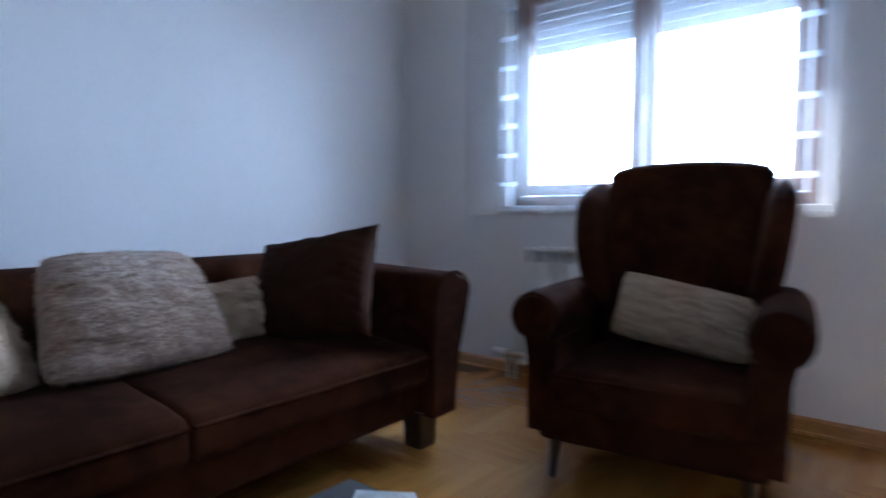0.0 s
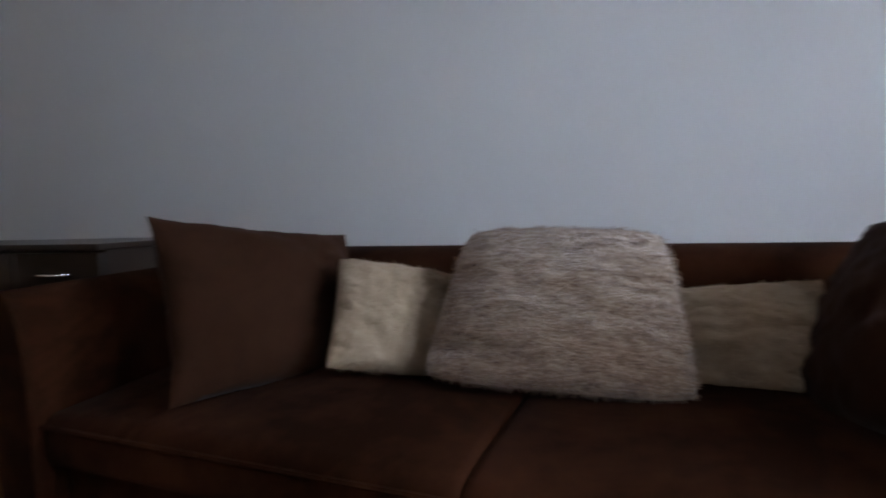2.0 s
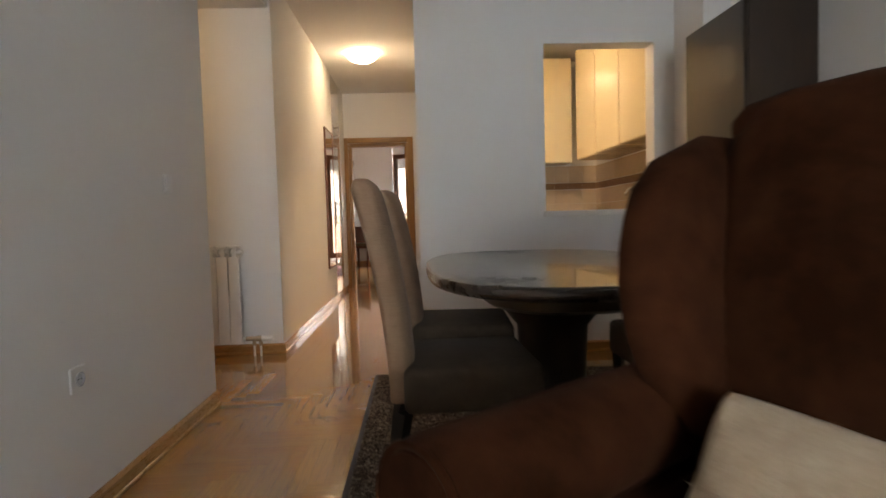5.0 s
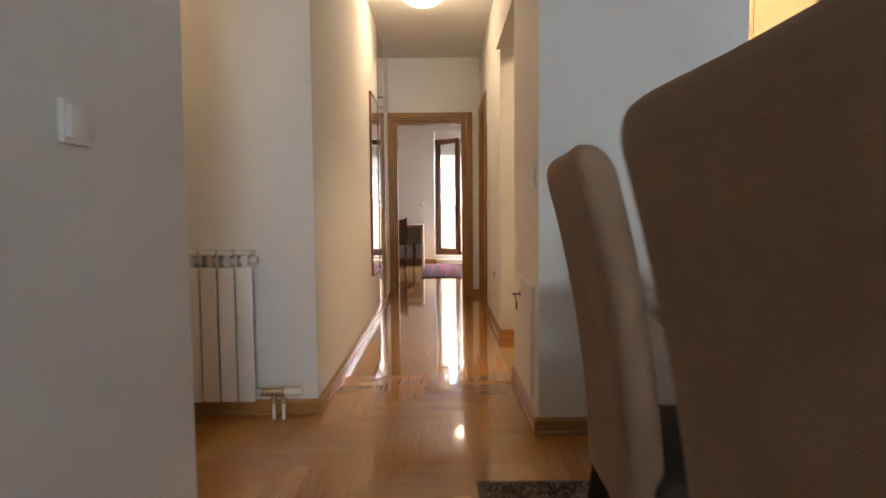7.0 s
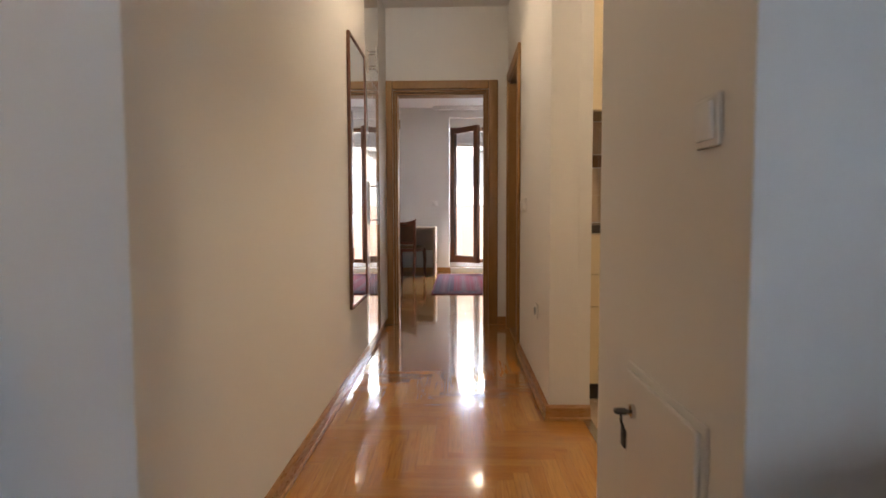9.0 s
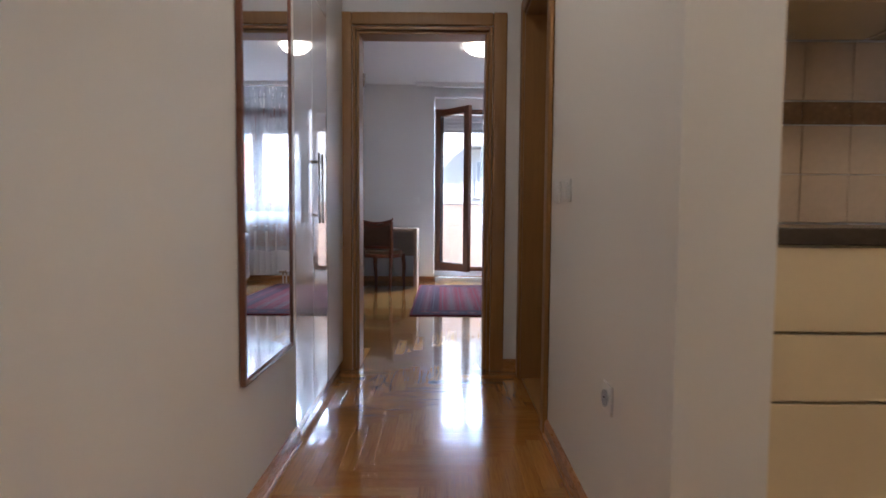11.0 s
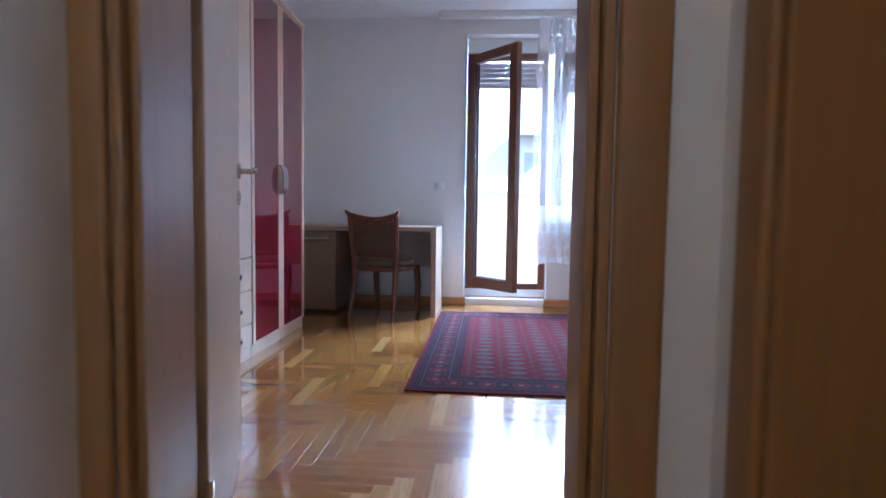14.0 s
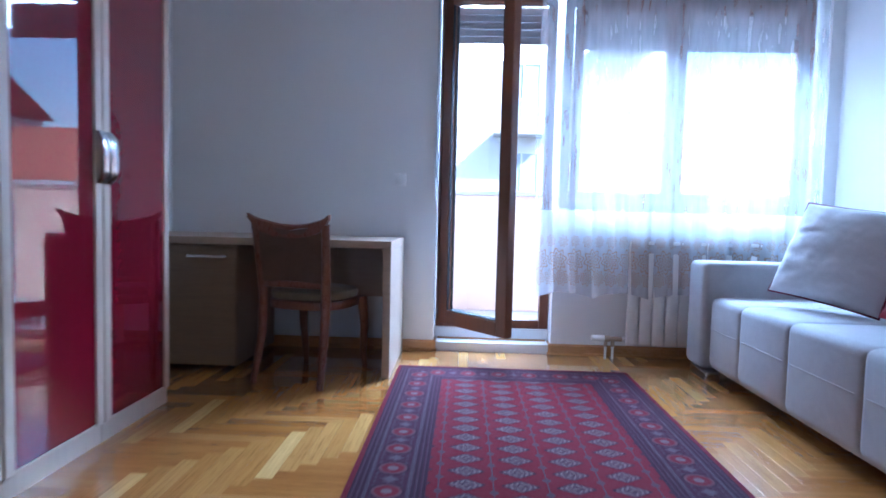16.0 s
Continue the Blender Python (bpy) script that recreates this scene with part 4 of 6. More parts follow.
cushion("cushion", pose(-1.507, 1.70, 0.40, -27, -10, 17.6), 0.54, 0.45, 0.20, SUEDE2, "large dark brown velour cushion in the sofa corner", 0.09, 0.010, 11)
cushion("cushion", pose(-1.49, 0.51, 0.385, 20, -7, -14), 0.60, 0.43, 0.20, SUEDE2, "large dark brown velour cushion leaning in the sofa corner", 0.09, 0.010, 17)
furry = cushion("cushion", pose(-1.52, 1.16, 0.425, -30, 2, 96), 0.60, 0.385, 0.18, FUR, "large mottled beige fur cushion leaning on the sofa back", 0.03, 0.009, 23, taper=0.22, corner=0.09)
SOFT.append(cushion("cushion", pose(-1.52, 0.78, 0.43, -33, 11, 125), 0.31, 0.30, 0.14, CREAM, "small cream fleecy cushion leaning on the sofa", 0.07, 0.010, 29, corner=0.05))
SOFT.append(cushion("cushion", pose(-1.68, 1.52, 0.405, -30, -6, 84), 0.36, 0.255, 0.13, CREAM, "small cream fleecy cushion tucked behind the fur one", 0.07, 0.012, 31, corner=0.05))

for k, soft_one in enumerate(SOFT):
    strands("fur_hair", soft_one, CREAM, soft_one.data, (6000, 9000, 4000, 4000)[k], (0.015, 0.016, 0.009, 0.009)[k], (0.3, 0, -0.5), 0.0007)
strands("fur_hair", furry, FUR, furry.data, 9000, 0.015, (0.7, 0, -0.6), 0.0009)

# coffee table
ct = thing("coffee_table", pose(-0.54, 1.0, -0.06), "small low black glass table before the sofa", "coffee table")
boxpart("tabletop", ct, BLACKG, -0.117, 0.117, -0.15, 0.15, 0.405, 0.42, r=0.004)
boxpart("shelf", ct, WENGE, -0.09, 0.09, -0.12, 0.12, 0.16, 0.18, r=0.003)
for x in (-0.10, 0.10):
    for y in (-0.13, 0.13):
        boxpart("leg", ct, WENGE, x - 0.012, x + 0.012, y - 0.012, y + 0.012, 0.06, 0.404, r=0.003)
for k in range(3):
    bm = bmesh.new()
    box(bm, -0.055, 0.055, -0.08, 0.08, 0, 0.006, 0.002)
    ob = finish("magazine", bm, PRINT)
    ob.matrix_world = pose(-0.49, 1.06, 0.3605 + 0.0065 * k, 0, 0, 24 + 5 * k)
    tagged(ob, "printed magazine lying in a small stack on the table", "magazine", "stack of magazines")

# dining table
dt = thing("dining_table", pose(-0.89, -2.29, 0), "dark polished oval dining table on a pedestal", "dining table")
bm = bmesh.new()
rings = []


def oval(rx, ry, k, z, n, e=0.70):
    """A rounded oblong ring."""
    out = []
    for i in range(n):
        c, q = math.cos(2 * math.pi * i / n), math.sin(2 * math.pi * i / n)
        out.append((rx * k * math.copysign(abs(c) ** e, c), ry * k * math.copysign(abs(q) ** e, q), z))
    return out


for k, z in ((0.955, 0.705), (0.985, 0.709), (0.997, 0.718), (1.0, 0.728), (0.998, 0.738), (0.99, 0.746), (0.975, 0.749)):
    rings.append(oval(0.50, 0.87, k, z, 72))
loft(bm, rings)
part("tabletop", bm, TABLEW, dt)
bm = bmesh.new()
loft(bm, [oval(0.50, 0.87, k, z, 48) for k, z in ((0.56, 0.615), (0.60, 0.63), (0.62, 0.704))])
part("apron", bm, WENGE, dt)
bm = bmesh.new()
lathe(bm, [(0.20, 0.0), (0.20, 0.05), (0.15, 0.09), (0.13, 0.3), (0.14, 0.5), (0.22, 0.60)], 32)
part("pedestal", bm, WENGE, dt)
boxpart("foot_plate", dt, WENGE, -0.26, 0.26, -0.40, 0.40, 0.013, 0.055, r=0.015)


def dining_chair(m):
    t = thing("dining_chair", m, "grey-beige upholstered high-back dining chair at the table", "dining chair", "chairs round the dining table")
    bm = bmesh.new()
    box(bm, -0.225, 0.225, -0.24, 0.19, 0.33, 0.47, 0.025, 3)
    for v in bm.verts:
        if v.co.z > 0.45:
            v.co.z += 0.015 * max(0, 1 - (v.co.x / 0.22) ** 2)
    part("seat", bm, SEATF, t)
    bm = bmesh.new()
    rings = []
    for f in [0.92 * k / 16 for k in range(17)] + [0.92 + 0.08 * math.sin(math.pi / 2 * k / 6) for k in range(1, 7)]:
        cap = math.sqrt(max(0.0, 1 - max(0.0, (f - 0.92) / 0.08) ** 2))
        z = 0.36 + 0.69 * f
        y = 0.20 + 0.02 * f + 0.09 * f * f
        w = (0.188 + 0.02 * f) * (0.84 + 0.16 * cap)
        th = 0.042 * (0.12 + 0.88 * cap)
        ring = []
        for q in range(36):
            a = 2 * math.pi * q / 36
            px = w * math.copysign(abs(math.cos(a)) ** 0.42, math.cos(a))
            ring.append((px, y + th * math.copysign(abs(math.sin(a)) ** 0.6, math.sin(a)) - 0.03 * (1 - (px / w) ** 2) * 0.5, z - 0.008 * (px / w) ** 4 * f))
        rings.append(ring)
    loft(bm, rings)
    part("backrest", bm, CHAIRF, t, angle=75)
    for x in (-0.195, 0.195):
        for y, dy in ((-0.205, 0.0), (0.19, 0.05)):
            bm = bmesh.new()
            rod(bm, (x, y + dy, 0.0), (x, y, 0.335), 0.019, 0.026, seg=4)
            part("leg", bm, BLACKW, t, smooth=False)
    return t


dc = dining_chair(pose(-0.49, -1.93, 0.014, 0, 0, -88))
copy_thing(dc, pose(-0.525, -2.62, 0.014, 0, 0, -93))
copy_thing(dc, pose(-1.40, -2.20, 0.014, 0, 0, 90))

rug = thing("rug", pose(-0.98, -2.24, 0), "brown and beige mottled shag rug under the dining table", "rug")
bm = bmesh.new()
nx, ny = 60, 80
vs = [[bm.verts.new((-0.88 + 1.76 * i / nx, -1.19 + 2.38 * j / ny, 0.010 + 0.004 * noise.noise(Vector((i * 0.9, j * 0.9, 0))))) for j in range(ny + 1)] for i in range(nx + 1)]
for i in range(nx):
    for j in range(ny):
        bm.faces.new((vs[i][j], vs[i + 1][j], vs[i + 1][j + 1], vs[i][j + 1]))
shag = part("shag_field", bm, SHAG, rug)
strands("shag_hair", rug, SHAG, shag.data, 14000, 0.016, (0, 0, 0.5), 0.0022)
bm = bmesh.new()
box(bm, -0.90, 0.90, -1.21, 1.21, 0.0005, 0.008, 0.002)
part("binding", bm, RUGEDGE, rug)

# sideboard and tall cabinet
sb = thing("sideboard", pose(-2.285, -0.58, 0), "long dark wenge sideboard with drawers along the wall", "sideboard")
boxpart("body", sb, WENGE, 0.0, 0.46, -2.1, 0.0, 0.06, 0.71, r=0.003)
boxpart("top", sb, WENGE, -0.002, 0.50, -2.11, 0.012, 0.711, 0.735, r=0.004)
boxpart("plinth", sb, BLACKW, 0.03, 0.43, -2.08, -0.02, 0.0, 0.06, r=0.002)
for k in range(4):
    y1 = -0.01 - 0.52 * k
    for z0, z1 in ((0.53, 0.70), (0.07, 0.52)):
        d = boxpart("drawer_front" if z0 > 0.5 else "cabinet_door", sb, WENGE, 0.461, 0.48, y1 - 0.51, y1, z0, z1, r=0.003)
        bm = bmesh.new()
        zc = (z0 + z1) / 2 if z0 > 0.5 else z1 - 0.08
        tube(bm, [(0.481, y1 - 0.32, zc), (0.505, y1 - 0.315, zc), (0.505, y1 - 0.195, zc), (0.481, y1 - 0.19, zc)], 0.006, 8)
        part("handle", bm, CHROME, d, "steel bar handle")
tc = thing("tall_cabinet", pose(-2.285, -3.015, 0), "tall narrow dark wenge cabinet in the corner", "cabinet")
boxpart("body", tc, WENGE, 0.0, 0.34, -0.30, 0.30, 0.0, 1.935, r=0.003)
boxpart("door", tc, WENGE, 0.341, 0.36, -0.298, 0.298, 0.06, 1.93, r=0.003)

# living-room curtain
bm = bmesh.new()


def drape(bm, x0, x1, z0, z1, y, amp, folds, scallop=0.0, taper=0.0, lean=0.0):
    nx, nz = folds * 10, 24
    vs = []
    for i in range(nx + 1):
        f = i / nx
        col = []
        for j in range(nz + 1):
            g = j / nz
            ph = f * folds * 2 * math.pi
            yy = y + amp * (0.5 + 0.5 * (1 - g)) * (math.sin(ph + 0.6 * math.sin(3 * f + 2 * g)) + 0.35 * math.sin(2.3 * ph + 1))
            low = z0 + scallop * abs(math.sin(f * folds * 1.4))
            xx = x0 + (x1 - x0) * f + lean * (1 - f) * math.sin(math.pi * g) + taper * (1 - g) * (f - 0.5)
            col.append(bm.verts.new((xx, yy, low + (z1 - low) * g)))
        vs.append(col)
    for i in range(nx):
        for j in range(nz):
            bm.faces.new((vs[i][j], vs[i + 1][j], vs[i + 1][j + 1], vs[i][j + 1]))


drape(bm, -1.78, -0.04, 0.87, 2.58, 3.10, 0.012, 9)
cur = thing("sheer_curtain", pose(0, -0.08, 0), "short white sheer curtain with woven stripes before the window", "curtain")
VOILE_BAR = sheer("dense woven bar", 0.45)
part("voile", bm, sheer("white striped voile", 0.84), cur)
for side in (-1.48, -0.15):
    for k in range(10):
        z = 1.02 + 0.15 * k
        boxpart("woven_bar", cur, VOILE_BAR, side - 0.055, side + 0.055, 3.075, 3.079, z, z + 0.022, r=0.0)
boxpart("curtain_rail", cur, PLAST, -1.8, 0.08, 3.07, 3.13, 2.58, 2.679, r=0.004)


def radiator(m, n, h, label, valve=1):
    """An aluminium sectional radiator: n ribs, its grilled top, valve and pipes at one end."""
    t = thing("radiator", m, label, "radiator")
    w = 0.08
    for k in range(n):
        bm = bmesh.new()
        x = k * w
        box(bm, x + 0.003, x + w - 0.003, -0.045, -0.025, 0.0, h - 0.075, 0.006)
        box(bm, x + 0.025, x + w - 0.025, -0.028, 0.03, 0.0, h - 0.02, 0.004)
        box(bm, x + 0.004, x + w - 0.004, -0.048, 0.03, h - 0.022, h, 0.006)
        box(bm, x + 0.004, x + w - 0.004, 0.012, 0.03, h - 0.075, h - 0.02, 0.003)
        box(bm, x + 0.003, x + 0.012, -0.045, 0.012, h - 0.078, h - 0.02, 0.002)
        part("rib", bm, RADW, t)
    for z in (0.03, h - 0.05):
        bm = bmesh.new()
        rod(bm, (-0.012, 0.0, z), (n * w + 0.012, 0.0, z), 0.018)
        part("manifold", bm, RADW, t)
    s = -1 if valve < 0 else 1
    x = -0.012 if s < 0 else n * w + 0.012
    bm = bmesh.new()
    rod(bm, (x, 0, 0.03), (x + s * 0.075, 0, 0.03), 0.016)
    rod(bm, (x + s * 0.075, 0, 0.03), (x + s * 0.11, 0, 0.03), 0.021)
    rod(bm, (x + s * 0.055, 0, 0.03), (x + s * 0.055, 0, -0.02), 0.013)
    rod(bm, (x + s * 0.10, 0, 0.03), (x + s * 0.10, 0, -0.02), 0.013)
    part("valve", bm, VALVE, t, "worn nickel valve")
    bm = bmesh.new()
    rod(bm, (x + s * 0.11, 0, 0.03), (x + s * 0.19, 0, 0.034), 0.022, 0.018, seg=18)
    part("thermostat_head", bm, PLAST, t, "white thermostat head")
    zb = -m.translation.z
    for q in (0.055, 0.10):
        bm = bmesh.new()
        rod(bm, (x + s * q, 0, -0.02), (x + s * q, 0, zb), 0.008)
        part("pipe", bm, RADW, t, "white painted pipe")
    for xx in (0.1, n * w - 0.1):
        bm = bmesh.new()
        box(bm, xx - 0.012, xx + 0.012, 0.03, 0.075, h - 0.14, h - 0.11, 0.002)
        part("bracket", bm, RADW, t)
    return t


radiator(pose(0.885, -4.105, 0.095, 0, 0, 180) @ pose(-0.40, 0, 0), 5, 0.69, "white aluminium radiator on the entrance niche wall", 1)
radiator(pose(-1.36, 3.005, 0.10), 12, 0.61, "white radiator under the living-room window", -1)
radiator(pose(-1.05, -12.525, 0.10, 0, 0, 180), 11, 0.66, "white radiator under the bedroom window", -1)

# ---- hall ----


def plate(m, label, mat=None, kind="light switch", w=0.08, h=0.08):
    """A wall plate with a raised rocker or socket well, its back on the local xz-plane, facing -y."""
    t = thing("wall_socket" if kind == "socket" else "light_switch", m, label, kind)
    boxpart("plate", t, PLAST, -w / 2, w / 2, -0.009, -0.0005, -h / 2, h / 2, r=0.004)
    if kind == "socket":
        bm = bmesh.new()
        lathe(bm, [(0.021, 0.0), (0.023, 0.006), (0.019, 0.006), (0.018, 0.001)], 24)
        bmesh.ops.transform(bm, matrix=pose(0, -0.0092, 0, 90), verts=bm.verts[:])
        part("well", bm, SHUT, t)
        for x in (-0.0095, 0.0095):
            bm = bmesh.new()
            rod(bm, (x, -0.0128, 0), (x, -0.009, 0), 0.0026)
            part("contact", bm, GASKET, t)
    else:
        bm = bmesh.new()
        box(bm, -w * 0.36, w * 0.36, -0.015, -0.009, -h * 0.36, h * 0.36, 0.002)
        bmesh.ops.rotate(bm, cent=(0, -0.009, 0), matrix=Matrix.Rotation(radians(4), 3, "X"), verts=bm.verts[:])
        part("rocker", bm, PLAST, t)
    return t


plate(pose(0.715, -2.56, 1.115, 0, 0, -90), "white light switch on the living-room wall")
plate(pose(0.715, -1.83, 0.463, 0, 0, -90), "white wall socket on the living-room wall", kind="socket")
plate(pose(-0.37, -4.03, 1.10, 0, 0, 90), "white light switch on the hall wall")
plate(pose(-0.40, -6.92, 1.01, 0, 0, 90), "white light switch beside the bathroom door")
plate(pose(-0.40, -6.74, 1.01, 0, 0, 90), "white light switch beside the bathroom door")
plate(pose(-0.40, -6.20, 0.44, 0, 0, 90), "white wall socket low on the hall wall", kind="socket")
plate(pose(0.41, -12.60, 1.115, 0, 0, 180), "white light switch beside the balcony door")

mp = thing("meter_cabinet", pose(-0.37, -4.215, 0.10, 0, 0, 90), "white metal meter cabinet door low in the hall wall", "meter cabinet")
boxpart("rim", mp, SATINW, -0.205, 0.205, -0.006, -0.0005, 0.0, 0.53, r=0.003)
md = boxpart("door", mp, SATINW, -0.19, 0.19, -0.016, -0.0065, 0.015, 0.515, r=0.003)
bm = bmesh.new()
rod(bm, (-0.125, -0.016, 0.44), (-0.125, -0.024, 0.44), 0.015)
part("lock", bm, CHROME, md)
bm = bmesh.new()
rod(bm, (-0.125, -0.024, 0.44), (-0.125, -0.040, 0.44), 0.004)
lathe(bm, [(0.004, -0.003), (0.016, -0.003), (0.016, 0.003), (0.004, 0.003)], 14, (-0.125, -0.043, 0.44))
tube(bm, [(-0.125, -0.043, 0.430), (-0.131, -0.042, 0.418), (-0.127, -0.038, 0.404)], 0.003, 6)
box(bm, -0.142, -0.112, -0.040, -0.034, 0.362, 0.404, 0.004)
part("key", bm, GASKET, md, "dark key ring hanging from the lock")

# wall mirror
mr = thing("wall_mirror", pose(0.63, -6.60, 0.42), "tall mirror in a thin wooden frame on the hall wall", "mirror")
frame_dims = ((-0.020, -0.001, -0.27, -0.252, 0.0, 1.54), (-0.020, -0.001, 0.252, 0.27, 0.0, 1.54), (-0.020, -0.001, -0.2515, 0.2515, 0.0, 0.018), (-0.020, -0.001, -0.2515, 0.2515, 1.522, 1.54))
for d in frame_dims:
    boxpart("frame", mr, WINW, *d, r=0.004)
boxpart("glass", mr, MIRROR, -0.014, -0.004, -0.2515, 0.2515, 0.0185, 1.5215, r=0.0)

# built-in hall wardrobe
hw = thing("hall_wardrobe", pose(0.63, -6.97, 0), "built-in wardrobe with glossy white doors in the hall", "wardrobe")
boxpart("body", hw, SATINW, 0.02, 0.60, -1.105, -0.003, 0.06, 2.677, r=0.0)
boxpart("plinth", hw, BASEB, 0.018, 0.50, -1.104, -0.004, 0.0, 0.059, r=0.0)
boxpart("filler_panel", hw, SATINW, 0.0, 0.0195, -1.106, -0.645, 0.061, 2.676, r=0.001)
for y1 in (-0.003, -0.325):
    for z0, z1, h0, h1 in ((0.065, 1.885, 0.88, 1.19), (1.89, 2.672, 1.96, 2.13)):
        d = boxpart("door", hw, GLOSSW, 0.0, 0.0195, y1 - 0.318, y1, z0, z1, r=0.0015)
        yy = y1 - 0.285 if y1 > -0.1 else y1 - 0.035
        bm = bmesh.new()
        rod(bm, (-0.035, yy, h0), (-0.035, yy, h1), 0.006)
        for z in (h0 + 0.035, h1 - 0.035):
            rod(bm, (-0.035, yy, z), (0.0, yy, z), 0.005)
        part("handle", bm, CHROME, d, "slim steel bar handle")

# ---- kitchen ----


def kitchen_unit(m, w, h, d, label, z0=0.0, n=2, drawers=False):
    t = thing("kitchen_cabinet", m @ pose(0, 0, z0), label, "kitchen cabinet", "cream kitchen units")
    base = 0.10 if z0 == 0 else 0.0
    boxpart("body", t, KITC, 0.001, w - 0.001, 0.0, d, base, h, r=0.002)
    if base:
        boxpart("plinth", t, STONE, 0.001, w - 0.001, 0.05, d, 0.006, base - 0.001, r=0.0)
    dw = w / n
    if drawers:
        for za, zb in ((base + 0.004, 0.492), (0.499, 0.654), (0.661, h - 0.004)):
            boxpart("drawer_front", t, KITC, 0.002, w - 0.002, -0.02, -0.0005, za, zb, r=0.003)
        return t
    for k in range(n):
        dd = boxpart("door", t, KITC, k * dw + 0.002, (k + 1) * dw - 0.002, -0.02, -0.0005, base + 0.004, h - 0.004, r=0.003)
        if not base:
            continue
        z = h - 0.06
        bm = bmesh.new()
        tube(bm, [((k + 0.5) * dw - 0.06, -0.02, z), ((k + 0.5) * dw - 0.06, -0.045, z), ((k + 0.5) * dw + 0.06, -0.045, z), ((k + 0.5) * dw + 0.06, -0.02, z)], 0.005, 8)
        part("handle", bm, CHROME, dd, "steel bar handle")
    return t


# far run faces the hall side, side run faces the hatch side
for x in (-1.75, -1.17):
    kitchen_unit(pose(x + 0.575, -6.02, 0, 0, 0, 180), 0.575, 0.86, 0.58, "cream lacquered kitchen base cabinet under the worktop", 0, 1, x > -1.5)
for x in (-2.05, -1.32):
    kitchen_unit(pose(x + 0.72, -6.27, 0, 0, 0, 180), 0.72, 1.12, 0.34, "cream lacquered kitchen wall cabinet over tiles", 1.50, 2)
for y in (-4.10, -4.74, -5.38):
    kitchen_unit(pose(-1.80, y - 0.63, 0, 0, 0, 90), 0.63, 0.86, 0.60, "cream lacquered kitchen base cabinet beside the sink", 0, 1)
    kitchen_unit(pose(-2.05, y - 0.63, 0, 0, 0, 90), 0.63, 1.12, 0.35, "cream lacquered kitchen wall cabinet over the sink", 1.50, 1)
wt = thing("worktop", Matrix(), "dark stone-look kitchen worktop running round the corner", "worktop")
boxpart("side_run", wt, STONE, -2.415, -1.775, -6.615, -4.055, 0.862, 0.90, r=0.004)
boxpart("far_run", wt, STONE, -1.774, -0.60, -6.615, -5.99, 0.862, 0.90, r=0.004)
tp = thing("tap", pose(-2.26, -4.75, 0.90), "tall curved steel kitchen tap at the sink", "tap")
bm = bmesh.new()
rod(bm, (0, 0, 0), (0, 0, 0.05), 0.022)
tube(bm, [(0, 0, 0.05), (0, 0, 0.18), (0.03, 0, 0.235), (0.09, 0, 0.25), (0.15, 0, 0.235), (0.18, 0, 0.19)], 0.011, 10)
part("spout", bm, CHROME, tp)
bm = bmesh.new()
tube(bm, [(0, -0.02, 0.05), (0, -0.05, 0.07), (0.0, -0.09, 0.075)], 0.007)
part("lever", bm, CHROME, tp)
sk = thing("sink", pose(-2.08, -4.75, 0.9005), "steel kitchen sink set in the worktop", "sink")
bm = bmesh.new()
box(bm, -0.20, 0.22, -0.24, 0.24, 0.0, 0.006, 0.003)
part("rim", bm, CHROME, sk)
# wall tiles, one by one
kt = setting("kitchen_tiles", bmesh.new(), TILEK, "beige glazed wall tiles with a brown border row")
tile_mesh = {}


def tile(mesh_key, w, h, mat, place, parent):
    if mesh_key not in tile_mesh:
        bm = bmesh.new()
        box(bm, 0.001, w - 0.001, -0.006, -0.0005, 0.001, h - 0.001, 0.0012, 1)
        ob = finish("tile", bm, mat)
        tile_mesh[mesh_key] = ob.data
        bpy.data.objects.remove(ob)
    ob = new("tile", tile_mesh[mesh_key])
    ob.matrix_world = place
    ob.parent = parent


for z, h, key in ((0.905, 0.16, "k1"), (1.065, 0.16, "k1"), (1.228, 0.075, "kb"), (1.306, 0.19, "k2")):
    for k in range(11):
        tile(key, 0.16, h, TILEB if key == "kb" else TILEK, pose(-2.415 + 0.16 * k, -6.62, z, 0, 0, 180) @ pose(-0.16, 0, 0), kt)
    for k in range(16):
        tile(key, 0.16, h, TILEB if key == "kb" else TILEK, pose(-2.42, -4.06 - 0.16 * k, z, 0, 0, 90) @ pose(-0.16, 0, 0), kt)
dome_lamp(-1.25, -5.1, H, 0.15, LAMPK, "round frosted glass kitchen ceiling lamp, lit warm")

# ---- bathroom ----
bt = setting("bathroom_tiles", bmesh.new(), TILEG, "beige glazed bathroom wall tiles")
for r in range(7):
    for k in range(5):
        tile("b", 0.30, 0.36, TILEG, pose(-2.0 + 0.30 * k, -8.50, 0.008 + 0.362 * r, 0, 0, 180) @ pose(-0.30, 0, 0), bt)
    for k in range(5):
        tile("b", 0.30, 0.36, TILEG, pose(-2.0, -7.0 - 0.30 * k, 0.008 + 0.362 * r, 0, 0, 90) @ pose(-0.30, 0, 0), bt)
wbn = thing("wash_basin", pose(-0.80, -8.493, 0), "white ceramic pedestal wash basin under a glass shelf", "wash basin")
bm = bmesh.new()
rings = []
